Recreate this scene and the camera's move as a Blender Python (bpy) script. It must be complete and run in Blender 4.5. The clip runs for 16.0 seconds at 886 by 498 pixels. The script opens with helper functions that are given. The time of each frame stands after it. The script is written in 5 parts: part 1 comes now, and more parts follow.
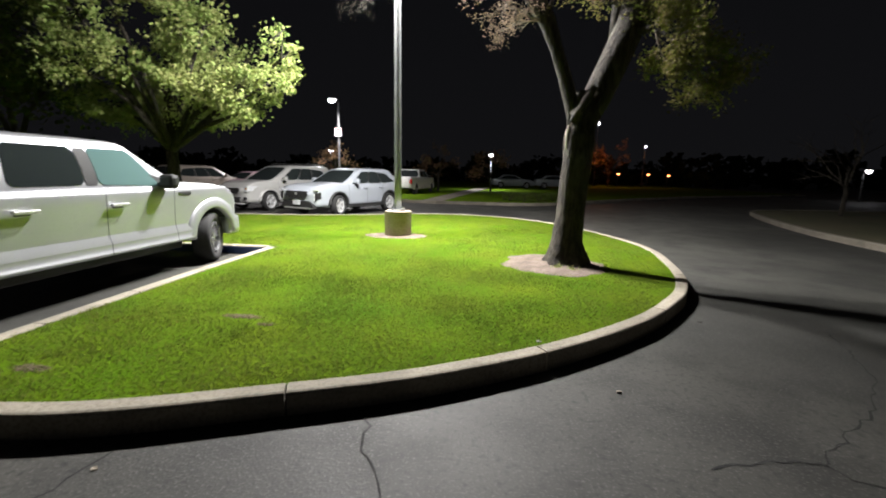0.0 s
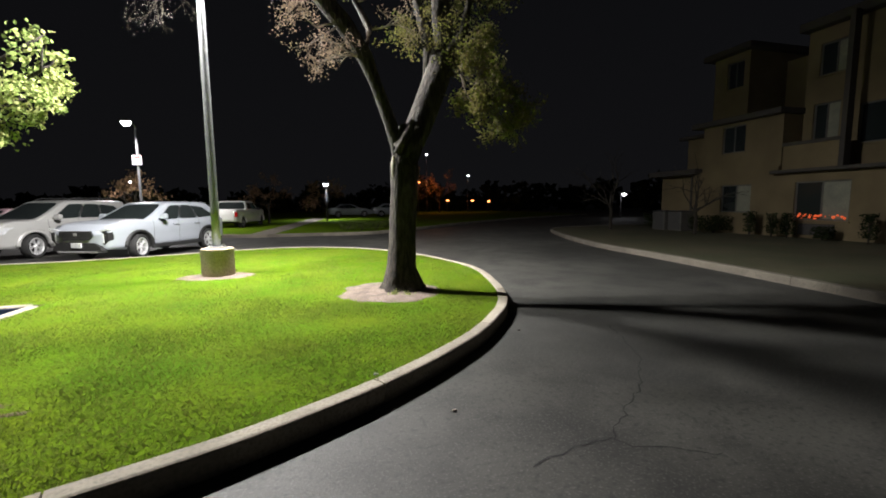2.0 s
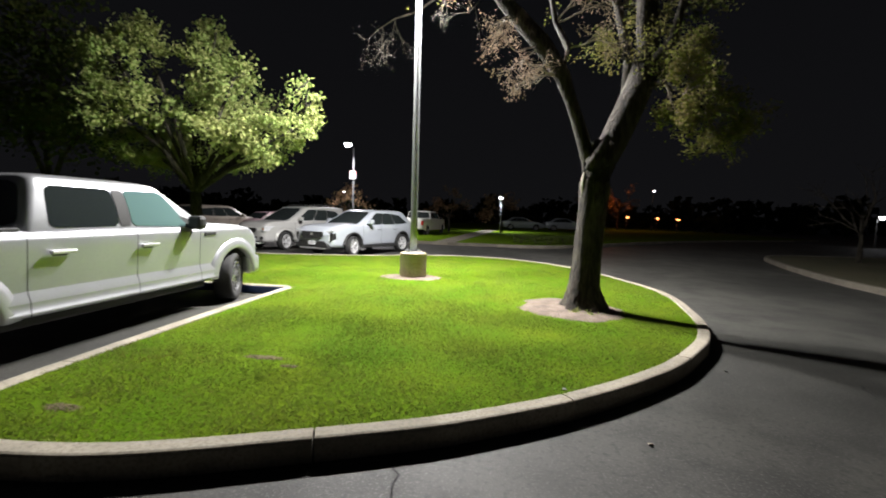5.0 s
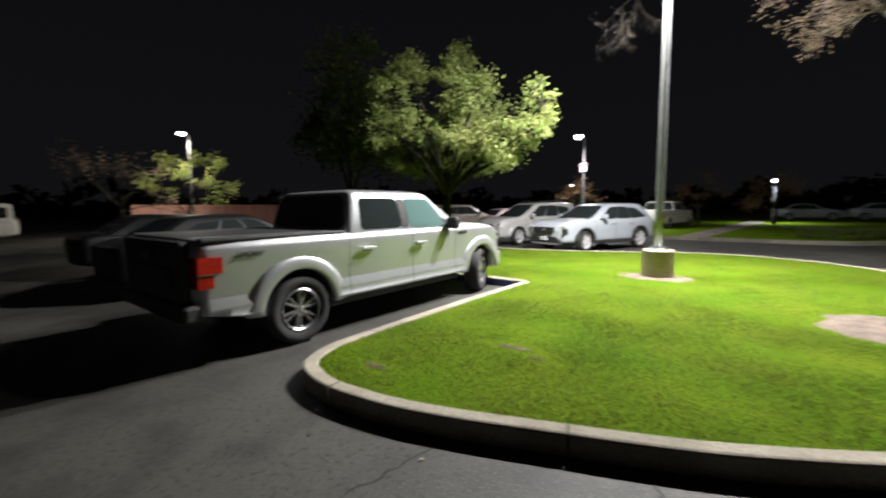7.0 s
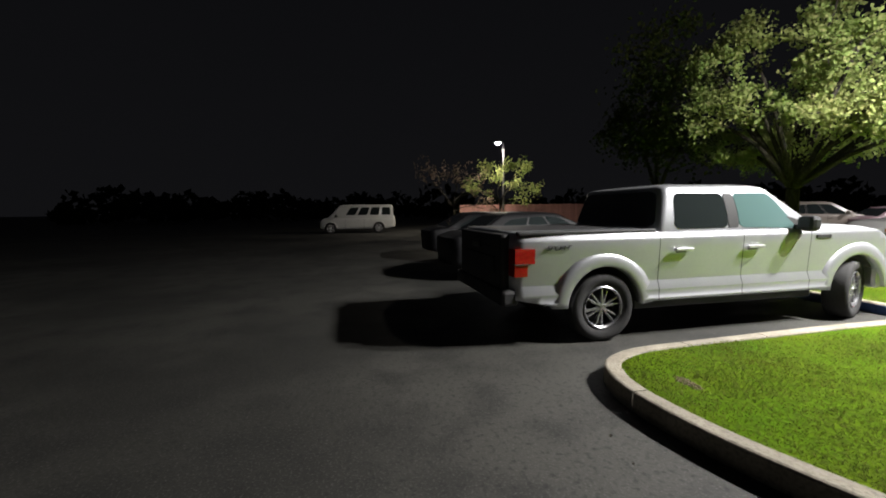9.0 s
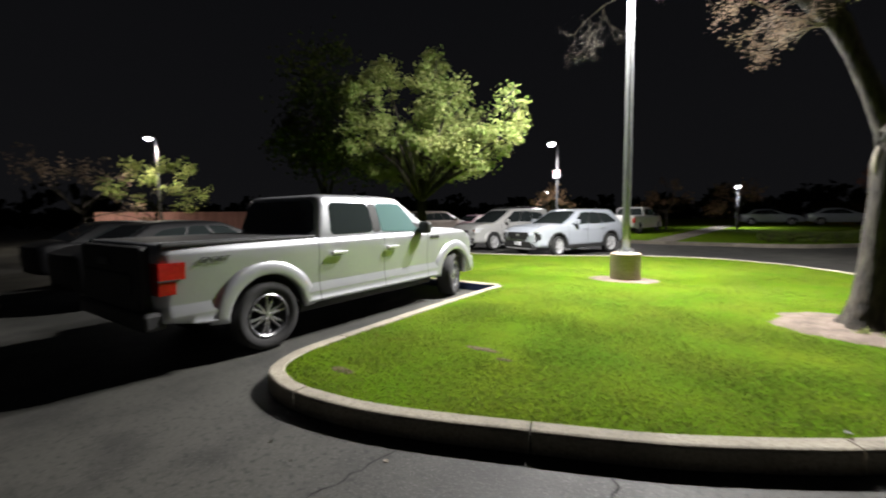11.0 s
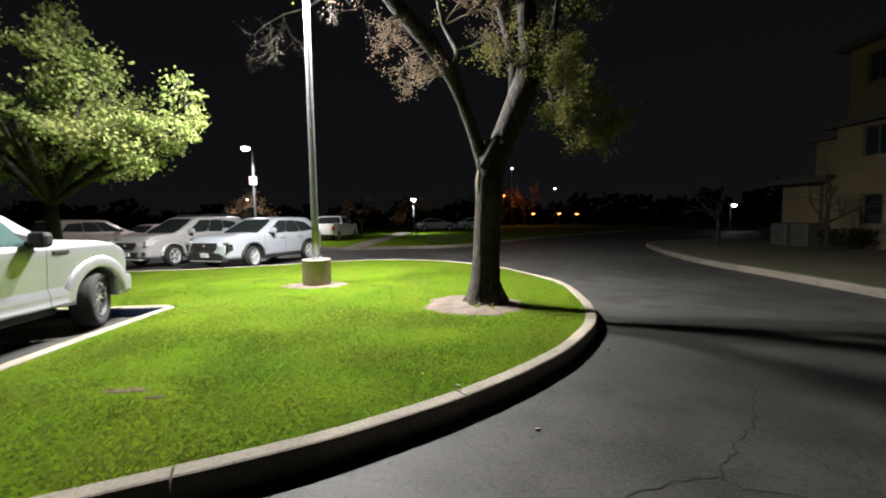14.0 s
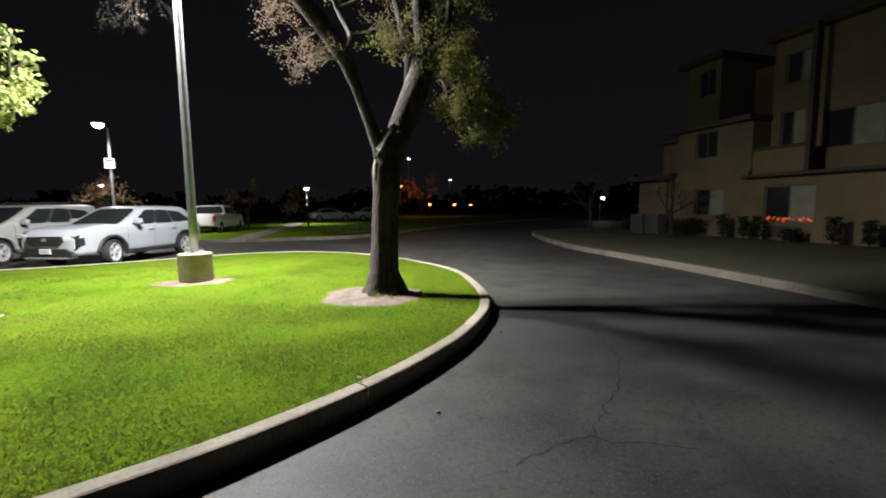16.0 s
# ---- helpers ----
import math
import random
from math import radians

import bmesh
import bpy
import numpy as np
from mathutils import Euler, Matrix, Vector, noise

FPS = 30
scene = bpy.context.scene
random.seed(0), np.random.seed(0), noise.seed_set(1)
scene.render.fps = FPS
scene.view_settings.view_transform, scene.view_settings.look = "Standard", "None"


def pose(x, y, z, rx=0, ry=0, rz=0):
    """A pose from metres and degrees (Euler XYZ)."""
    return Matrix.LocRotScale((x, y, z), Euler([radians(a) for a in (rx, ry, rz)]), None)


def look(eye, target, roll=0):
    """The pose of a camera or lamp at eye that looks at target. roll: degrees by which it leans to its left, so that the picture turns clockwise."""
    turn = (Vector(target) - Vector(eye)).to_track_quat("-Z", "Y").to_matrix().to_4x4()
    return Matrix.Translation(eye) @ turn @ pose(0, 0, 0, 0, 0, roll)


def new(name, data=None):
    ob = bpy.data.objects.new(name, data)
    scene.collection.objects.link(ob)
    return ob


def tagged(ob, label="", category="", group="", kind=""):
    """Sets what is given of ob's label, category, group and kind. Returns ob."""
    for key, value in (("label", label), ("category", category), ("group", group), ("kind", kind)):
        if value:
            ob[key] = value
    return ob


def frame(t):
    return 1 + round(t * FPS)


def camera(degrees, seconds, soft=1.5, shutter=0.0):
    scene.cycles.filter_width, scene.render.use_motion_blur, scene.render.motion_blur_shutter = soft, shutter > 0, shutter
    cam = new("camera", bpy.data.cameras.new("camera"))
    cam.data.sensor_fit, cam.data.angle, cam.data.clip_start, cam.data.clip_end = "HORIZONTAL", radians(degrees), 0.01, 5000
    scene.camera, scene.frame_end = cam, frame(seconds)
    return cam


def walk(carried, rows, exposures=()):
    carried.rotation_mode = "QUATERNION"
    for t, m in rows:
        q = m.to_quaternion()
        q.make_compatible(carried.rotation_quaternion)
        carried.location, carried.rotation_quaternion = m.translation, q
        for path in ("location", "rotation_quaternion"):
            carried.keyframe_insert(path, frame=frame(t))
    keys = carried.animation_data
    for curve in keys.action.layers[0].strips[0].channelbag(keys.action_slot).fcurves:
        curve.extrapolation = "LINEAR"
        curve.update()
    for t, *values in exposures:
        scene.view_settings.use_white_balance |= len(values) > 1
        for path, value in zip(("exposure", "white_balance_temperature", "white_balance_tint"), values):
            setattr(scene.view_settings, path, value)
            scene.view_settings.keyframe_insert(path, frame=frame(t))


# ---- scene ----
cam = camera(93.5, 16.0, 1.85, 0.5)
PATH = [
    (0, (0.356, 0.285, 1.436), (0.132, 2.242, 1.085), 1.0),
    (0.5, (0.392, 0.283, 1.452), (0.329, 2.255, 1.125), -0.5),
    (1, (0.419, 0.275, 1.468), (0.651, 2.243, 1.201), -0.6),
    (1.5, (0.482, 0.337, 1.447), (0.939, 2.273, 1.239), -0.5),
    (2, (0.473, 0.339, 1.452), (0.987, 2.259, 1.237), -0.6),
    (2.5, (0.429, 0.301, 1.452), (0.94, 2.223, 1.242), 0.1),
    (3, (0.386, 0.291, 1.459), (0.675, 2.257, 1.234), 0.1),
    (3.5, (0.347, 0.255, 1.466), (0.441, 2.239, 1.237), 0.2),
    (3.7, (0.338, 0.238, 1.467), (0.37, 2.229, 1.278), 0.6),
    (5.8, (0.175, 0.185, 1.491), (-0.379, 2.101, 1.343), 1.3),
    (6, (0.17, 0.163, 1.507), (-0.485, 2.047, 1.357), 1.2),
    (6.5, (0.132, 0.122, 1.524), (-0.783, 1.892, 1.347), 0.4),
    (7, (0.084, 0.09, 1.524), (-1.148, 1.653, 1.327), -0.6),
    (7.5, (0.034, 0.042, 1.521), (-1.522, 1.281, 1.314), -1.2),
    (8, (-0.006, -0.035, 1.525), (-1.778, 0.87, 1.325), -0.6),
    (8.2, (-0.012, -0.055, 1.523), (-1.861, 0.681, 1.328), -0.2),
    (9.25, (0.02, -0.03, 1.485), (-1.919, 0.41, 1.3), -0.8),
    (10.3, (0.059, 0.042, 1.448), (-1.573, 1.188, 1.297), -1.2),
    (10.5, (0.091, 0.084, 1.448), (-1.404, 1.403, 1.297), -0.8),
    (11, (0.178, 0.122, 1.49), (-0.971, 1.75, 1.324), -0.8),
    (11.5, (0.21, 0.162, 1.488), (-0.726, 1.923, 1.334), -0.7),
    (12, (0.301, 0.211, 1.479), (-0.399, 2.079, 1.338), -0.8),
    (12.5, (0.376, 0.25, 1.475), (-0.122, 2.181, 1.318), -2.8),
    (13, (0.421, 0.293, 1.459), (0.162, 2.27, 1.305), -2.1),
    (13.5, (0.44, 0.302, 1.448), (0.347, 2.294, 1.304), -1.4),
    (14, (0.472, 0.317, 1.448), (0.592, 2.308, 1.304), -1.0),
    (14.5, (0.478, 0.319, 1.46), (0.702, 2.301, 1.309), -0.9),
    (15, (0.523, 0.329, 1.45), (1.031, 2.258, 1.312), -0.9),
    (15.5, (0.515, 0.33, 1.44), (1.024, 2.258, 1.284), -0.7),
    (16, (0.464, 0.31, 1.447), (1.06, 2.209, 1.25), -0.7),
]
walk(cam, [(t, look(eye, target, roll)) for t, eye, target, roll in PATH])


# ---- world and lights ----
world = bpy.data.worlds.new("night_sky")
scene.world = world
world.use_nodes = True
wn, wl = world.node_tree.nodes, world.node_tree.links
w_bg = wn["Background"]
w_tc = wn.new("ShaderNodeTexCoord")
w_sep = wn.new("ShaderNodeSeparateXYZ")
w_ramp = wn.new("ShaderNodeValToRGB")
wl.new(w_tc.outputs["Generated"], w_sep.inputs[0])
wl.new(w_sep.outputs["Z"], w_ramp.inputs[0])
wl.new(w_ramp.outputs[0], w_bg.inputs[0])
w_ramp.color_ramp.elements[0].position = 0.0
w_ramp.color_ramp.elements[0].color = (0.0056, 0.0056, 0.0064, 1)
w_ramp.color_ramp.elements[1].position = 0.55
w_ramp.color_ramp.elements[1].color = (0.0036, 0.0037, 0.0044, 1)
w_bg.inputs[1].default_value = 1.0

POLE = (-1.62, 9.0)
LAMP_Z = 6.2


def lamp_light(name, place, watts, colour, radius=0.12):
    data = bpy.data.lights.new(name, "POINT")
    data.energy, data.color, data.shadow_soft_size = watts, colour, radius
    ob = new(name, data)
    ob.location = place
    return ob


def head_light(name, place, watts, colour, size, spread=146):
    """The light of a shielded lamp head: a disc that shines downwards."""
    data = bpy.data.lights.new(name, "AREA")
    data.shape, data.size, data.energy, data.color, data.spread = "DISK", size, watts, colour, radians(spread)
    ob = new(name, data)
    ob.location = place
    return ob


ARM = 0.55
HEAD_TURN = 110.0
LAMP_WHITE = (1.0, 0.975, 0.965)
for reach_out in (-ARM, ARM):
    spot = pose(*POLE, 0, 0, 0, HEAD_TURN) @ Vector((0, reach_out, LAMP_Z))
    head_light("street_lamp_light", spot - Vector((0, 0, 0.03)), 1380, LAMP_WHITE, 0.34, 178)
    lamp_light("street_lamp_lens_light", spot - Vector((0, 0, 0.16)), 280, LAMP_WHITE, 0.08)
head_light("far_lamp_light", (-9.2, 25.0, 5.3), 850, (1.0, 0.95, 0.97), 0.4)

# ---- materials ----


def base_material(name, rough=0.5, metal=0.0):
    m = bpy.data.materials.new(name)
    m.use_nodes = True
    b = m.node_tree.nodes["Principled BSDF"]
    b.inputs["Roughness"].default_value = rough
    b.inputs["Metallic"].default_value = metal
    return m, m.node_tree.nodes, m.node_tree.links, b


def noise_node(nodes, links, scale, detail=4.0, coords="Object", stretch=None):
    tc = nodes.new("ShaderNodeTexCoord")
    n = nodes.new("ShaderNodeTexNoise")
    n.inputs["Scale"].default_value = scale
    n.inputs["Detail"].default_value = detail
    if stretch:
        mp = nodes.new("ShaderNodeMapping")
        mp.inputs["Scale"].default_value = stretch
        links.new(tc.outputs[coords], mp.inputs[0])
        links.new(mp.outputs[0], n.inputs["Vector"])
    else:
        links.new(tc.outputs[coords], n.inputs["Vector"])
    return n


def mix_colour(nodes, links, fac, a, b, lo=0.35, hi=0.65, blend="MIX"):
    r = nodes.new("ShaderNodeMapRange")
    r.inputs["From Min"].default_value, r.inputs["From Max"].default_value = lo, hi
    links.new(fac, r.inputs["Value"])
    mx = nodes.new("ShaderNodeMix")
    mx.data_type, mx.blend_type = "RGBA", blend
    links.new(r.outputs[0], mx.inputs["Factor"])
    ins = [i for i in mx.inputs if i.type == "RGBA"]
    for sock, v in zip(ins, (a, b)):
        if isinstance(v, tuple):
            sock.default_value = (*v, 1)
        else:
            links.new(v, sock)
    return [o for o in mx.outputs if o.type == "RGBA"][0]


def surface(name, c1, c2, big=0.8, fine=30.0, rough=0.7, metal=0.0, bump=0.2, c3=None, depth=0.01, coords="Object", vary=0.0):
    """Two colours mixed at a large scale, a third grained in at a fine one, and a fine relief."""
    m, nodes, links, b = base_material(name, rough, metal)
    n1 = noise_node(nodes, links, big, 5, coords)
    n2 = noise_node(nodes, links, fine, 6, coords)
    col = mix_colour(nodes, links, n1.outputs["Fac"], c1, c2)
    col = mix_colour(nodes, links, n2.outputs["Fac"], col, c3 or tuple(0.6 * v for v in c1), 0.45, 0.8)
    if vary:
        info = nodes.new("ShaderNodeObjectInfo")
        hsv = nodes.new("ShaderNodeHueSaturation")
        mr = nodes.new("ShaderNodeMapRange")
        mr.inputs["To Min"].default_value, mr.inputs["To Max"].default_value = 1 - vary, 1 + vary
        links.new(info.outputs["Random"], mr.inputs["Value"])
        links.new(mr.outputs[0], hsv.inputs["Value"])
        links.new(col, hsv.inputs["Color"])
        col = hsv.outputs[0]
    links.new(col, b.inputs["Base Color"])
    rr = nodes.new("ShaderNodeMapRange")
    rr.inputs["To Min"].default_value, rr.inputs["To Max"].default_value = max(0.02, rough - 0.12), min(1, rough + 0.12)
    links.new(n1.outputs["Fac"], rr.inputs["Value"])
    links.new(rr.outputs[0], b.inputs["Roughness"])
    if bump:
        bp = nodes.new("ShaderNodeBump")
        bp.inputs["Strength"].default_value, bp.inputs["Distance"].default_value = bump, depth
        links.new(n2.outputs["Fac"], bp.inputs["Height"])
        links.new(bp.outputs[0], b.inputs["Normal"])
    return m


def leafy(name, c1, c2, c3, scale=0.6, rough=0.55, through_light=0.25, worn=None):
    """Foliage: colour by clump and by single leaf."""
    m, nodes, links, b = base_material(name, rough)
    b.inputs["Specular IOR Level"].default_value = 0.0
    n1 = noise_node(nodes, links, scale, 3)
    geo = nodes.new("ShaderNodeNewGeometry")
    col = mix_colour(nodes, links, n1.outputs["Fac"], c1, c2, 0.35, 0.65)
    n2 = noise_node(nodes, links, scale * 7, 4)
    col = mix_colour(nodes, links, n2.outputs["Fac"], col, tuple(0.62 * v for v in c1), 0.5, 0.85)
    col = mix_colour(nodes, links, geo.outputs["Random Per Island"], col, c3, 0.35, 1.3)
    if worn:
        n3, n4 = noise_node(nodes, links, 1.9, 6), noise_node(nodes, links, 0.75, 3)
        col = mix_colour(nodes, links, n3.outputs["Fac"], col, worn, 0.60, 0.82)
        col = mix_colour(nodes, links, n4.outputs["Fac"], col, tuple(0.6 * v for v in c1), 0.54, 0.80)
    links.new(col, b.inputs["Base Color"])
    tr = nodes.new("ShaderNodeBsdfTranslucent")
    links.new(col, tr.inputs[0])
    ms = nodes.new("ShaderNodeMixShader")
    ms.inputs[0].default_value = through_light
    links.new(b.outputs[0], ms.inputs[1])
    links.new(tr.outputs[0], ms.inputs[2])
    links.new(ms.outputs[0], nodes["Material Output"].inputs[0])
    return m


def glowing(name, colour, strength):
    m, nodes, links, b = base_material(name, 0.4)
    b.inputs["Base Color"].default_value = (*colour, 1)
    b.inputs["Emission Color"].default_value = (*colour, 1)
    b.inputs["Emission Strength"].default_value = strength
    return m


def paint(name, colour, rough=0.28, coat=0.6, metal=0.0):
    m, nodes, links, b = base_material(name, rough, metal)
    n1 = noise_node(nodes, links, 1.6, 4)
    n2 = noise_node(nodes, links, 40.0, 3)
    col = mix_colour(nodes, links, n1.outputs["Fac"], colour, tuple(0.93 * v for v in colour))
    col = mix_colour(nodes, links, n2.outputs["Fac"], col, tuple(0.88 * v for v in colour), 0.5, 0.9)
    links.new(col, b.inputs["Base Color"])
    b.inputs["Coat Weight"].default_value = coat
    b.inputs["Coat Roughness"].default_value = 0.08
    return m


def dark_glass(name, tint=(0.02, 0.025, 0.025)):
    m, nodes, links, b = base_material(name, 0.05)
    b.inputs["Base Color"].default_value = (*tint, 1)
    b.inputs["IOR"].default_value = 1.5
    b.inputs["Coat Weight"].default_value = 0.5
    return m


def worn_asphalt():
    """Large traffic stains, mid-size patches, aggregate grain and pitted relief."""
    m, nodes, links, b = base_material("asphalt", 0.8)
    big, mid, grain = noise_node(nodes, links, 0.33, 5), noise_node(nodes, links, 1.7, 9), noise_node(nodes, links, 60, 3)
    speck = noise_node(nodes, links, 24, 2)
    col = mix_colour(nodes, links, big.outputs["Fac"], (0.027, 0.0265, 0.0225), (0.060, 0.0585, 0.050), 0.40, 0.60)
    col = mix_colour(nodes, links, mid.outputs["Fac"], col, (0.021, 0.0205, 0.018), 0.47, 0.70)
    col = mix_colour(nodes, links, grain.outputs["Fac"], col, (0.095, 0.093, 0.083), 0.54, 0.74)
    col = mix_colour(nodes, links, speck.outputs["Fac"], col, (0.019, 0.0188, 0.0175), 0.52, 0.75)
    links.new(col, b.inputs["Base Color"])
    rr = nodes.new("ShaderNodeMapRange")
    rr.inputs["To Min"].default_value, rr.inputs["To Max"].default_value = 0.58, 0.78
    links.new(mid.outputs["Fac"], rr.inputs["Value"])
    links.new(rr.outputs[0], b.inputs["Roughness"])
    b1, b2 = nodes.new("ShaderNodeBump"), nodes.new("ShaderNodeBump")
    b1.inputs["Strength"].default_value, b1.inputs["Distance"].default_value = 0.5, 0.004
    b2.inputs["Strength"].default_value, b2.inputs["Distance"].default_value = 0.12, 0.02
    links.new(grain.outputs["Fac"], b1.inputs["Height"])
    links.new(mid.outputs["Fac"], b2.inputs["Height"])
    links.new(b2.outputs[0], b1.inputs["Normal"])
    links.new(b1.outputs[0], b.inputs["Normal"])
    return m


def furrowed_bark():
    """Dark furrows and paler flaking ridges that run up the stem."""
    m, nodes, links, b = base_material("bark", 0.95)
    ridge = noise_node(nodes, links, 26, 6, stretch=(1, 1, 0.22))
    flake = noise_node(nodes, links, 5, 5, stretch=(1, 1, 0.5))
    grain = noise_node(nodes, links, 70, 3)
    col = mix_colour(nodes, links, ridge.outputs["Fac"], (0.014, 0.011, 0.008), (0.048, 0.039, 0.027), 0.40, 0.62)
    col = mix_colour(nodes, links, flake.outputs["Fac"], col, (0.090, 0.079, 0.060), 0.55, 0.72)
    col = mix_colour(nodes, links, grain.outputs["Fac"], col, (0.022, 0.019, 0.013), 0.52, 0.8)
    links.new(col, b.inputs["Base Color"])
    b1, b2 = nodes.new("ShaderNodeBump"), nodes.new("ShaderNodeBump")
    b1.inputs["Strength"].default_value, b1.inputs["Distance"].default_value = 0.7, 0.012
    b2.inputs["Strength"].default_value, b2.inputs["Distance"].default_value = 1.0, 0.05
    links.new(grain.outputs["Fac"], b1.inputs["Height"])
    links.new(ridge.outputs["Fac"], b2.inputs["Height"])
    links.new(b2.outputs[0], b1.inputs["Normal"])
    links.new(b1.outputs[0], b.inputs["Normal"])
    return m


M_ASPHALT = worn_asphalt()
M_CRACK = surface("crack_fill", (0.018, 0.018, 0.017), (0.032, 0.032, 0.030), 3, 50, 0.95, bump=0.3)
M_KERB = surface("kerb_concrete", (0.40, 0.355, 0.275), (0.28, 0.25, 0.195), 2.5, 45, 0.92, bump=0.4, c3=(0.17, 0.152, 0.12), vary=0.14)
# Paler than the bark: the lamp's light on the twigs is in this colour.
M_TWIG = surface("lamp_paled_twigs", (0.27, 0.225, 0.18), (0.18, 0.15, 0.12), 6, 40, 0.9, bump=0.3)
M_SOIL = surface("lawn_soil", (0.075, 0.16, 0.004), (0.115, 0.17, 0.008), 1.1, 28, 0.95, bump=0.9, c3=(0.045, 0.06, 0.012), depth=0.02)
M_SOIL.node_tree.nodes["Principled BSDF"].inputs["Specular IOR Level"].default_value = 0.02
M_VERGE = surface("verge_turf", (0.05, 0.055, 0.02), (0.085, 0.07, 0.035), 0.7, 40, 0.95, bump=0.8, c3=(0.03, 0.03, 0.015), depth=0.02)
M_THATCH = surface("dead_thatch", (0.15, 0.11, 0.055), (0.09, 0.075, 0.03), 9, 60, 0.95, bump=1.0, c3=(0.05, 0.045, 0.018), depth=0.02)
M_BARE = surface("bare_earth", (0.205, 0.155, 0.125), (0.12, 0.092, 0.07), 5.0, 35, 0.95, bump=1.0, c3=(0.065, 0.05, 0.036), depth=0.02)
M_GRASS = leafy("lawn_grass", (0.094, 0.147, 0.020), (0.155, 0.211, 0.042), (0.196, 0.190, 0.058), 0.9, 0.85, 0.42, (0.15, 0.125, 0.035))
M_BARK = furrowed_bark()
M_POLE = surface("galvanised_pole", (0.32, 0.33, 0.33), (0.25, 0.26, 0.265), 4.0, 30, 0.5, 0.6, bump=0.1)
M_PED = surface("pedestal_concrete", (0.46, 0.38, 0.30), (0.36, 0.29, 0.22), 4.0, 40, 0.92, bump=0.5, c3=(0.18, 0.15, 0.11))
# White paint toned down to silver to offset the strong lamp light.
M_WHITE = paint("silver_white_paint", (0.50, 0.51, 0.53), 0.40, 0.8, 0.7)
M_PLAINWHITE = paint("plain_white_paint", (0.66, 0.655, 0.63), 0.4, 0.4)
M_SILVER = paint("silver_paint", (0.46, 0.49, 0.54), 0.34, 0.7, 0.15)
M_BEIGE = paint("champagne_paint", (0.46, 0.455, 0.44), 0.34, 0.7, 0.15)
M_DARKPAINT = paint("dark_paint", (0.006, 0.006, 0.007), 0.5, 0.0)
M_TAN = paint("tan_paint", (0.30, 0.26, 0.22), 0.35)
M_GREYPLASTIC = surface("grey_plastic", (0.06, 0.06, 0.065), (0.045, 0.045, 0.05), 9, 40, 0.4, bump=0.05)
M_AMBERLENS = surface("amber_lens", (0.55, 0.24, 0.06), (0.45, 0.19, 0.05), 9, 40, 0.15, bump=0.05)
M_PINK = paint("rose_paint", (0.30, 0.20, 0.22), 0.35)
M_GLASS = dark_glass("tinted_glass")
# Opaque teal: light showing through the front windows is put into the colour.
M_GLASSLIT = dark_glass("side_glass_lit_tint", (0.10, 0.17, 0.165))
M_BLACK = surface("black_plastic", (0.018, 0.018, 0.018), (0.028, 0.028, 0.028), 5, 60, 0.6, bump=0.15)
M_RUBBER = surface("tyre_rubber", (0.02, 0.02, 0.02), (0.03, 0.029, 0.028), 6, 50, 0.85, bump=0.3)
M_CHROME = surface("chrome", (0.78, 0.78, 0.78), (0.66, 0.66, 0.66), 6, 30, 0.32, 0.75, bump=0.0)
M_ALLOY = surface("alloy", (0.46, 0.46, 0.47), (0.36, 0.36, 0.37), 6, 30, 0.28, 0.85, bump=0.05)
# Brighter copy of the alloy: lamp light on car wheels put into the colour.
M_ALLOY_LIT = surface("alloy_lit_tone", (0.78, 0.78, 0.78), (0.68, 0.68, 0.68), 6, 30, 0.35, 0.4, bump=0.05)
M_TAIL = surface("red_lens", (0.42, 0.012, 0.012), (0.3, 0.008, 0.008), 9, 40, 0.15, bump=0.05)
M_SIGN = surface("sign_face", (0.24, 0.23, 0.23), (0.19, 0.185, 0.185), 5, 40, 0.6, bump=0.05)
M_HEAD = surface("head_lamp_lens", (0.75, 0.76, 0.78), (0.6, 0.61, 0.63), 9, 40, 0.1, bump=0.05)
M_STUCCO = surface("stucco", (0.185, 0.142, 0.075), (0.14, 0.108, 0.058), 0.9, 40, 0.95, bump=0.5, c3=(0.105, 0.08, 0.045))
M_CASING = surface("casing_metal", (0.12, 0.115, 0.10), (0.09, 0.085, 0.075), 3, 40, 0.6, bump=0.1)
M_FARPOLE = surface("dull_steel", (0.07, 0.07, 0.072), (0.05, 0.05, 0.052), 4, 30, 0.7, bump=0.1)
# Darker copy of the kerb concrete with far shade put into its colour.
M_KERB_SHADE = surface("shade_toned_kerb", (0.21, 0.185, 0.145), (0.13, 0.115, 0.09), 1.2, 45, 0.95, bump=0.4, c3=(0.08, 0.072, 0.058), vary=0.2)
M_ROOF = surface("dark_roof", (0.05, 0.045, 0.04), (0.07, 0.06, 0.05), 2, 30, 0.9, bump=0.5)
M_FENCE = surface("red_fence_boards", (0.34, 0.17, 0.15), (0.25, 0.12, 0.105), 2, 25, 0.85, bump=0.3, vary=0.15)
M_BLUE = surface("blue_kerb_paint", (0.05, 0.09, 0.25), (0.08, 0.12, 0.26), 4, 40, 0.75, bump=0.2)
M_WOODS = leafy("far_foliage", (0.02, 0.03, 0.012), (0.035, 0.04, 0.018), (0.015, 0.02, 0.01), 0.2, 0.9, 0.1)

# ---- builders ----


def finish(name, bm, material, smooth=False):
    me = bpy.data.meshes.new(name)
    bm.normal_update()
    bm.to_mesh(me)
    bm.free()
    for m in material if isinstance(material, (list, tuple)) else [material]:
        me.materials.append(m)
    if smooth:
        me.polygons.foreach_set("use_smooth", [True] * len(me.polygons))
    return me


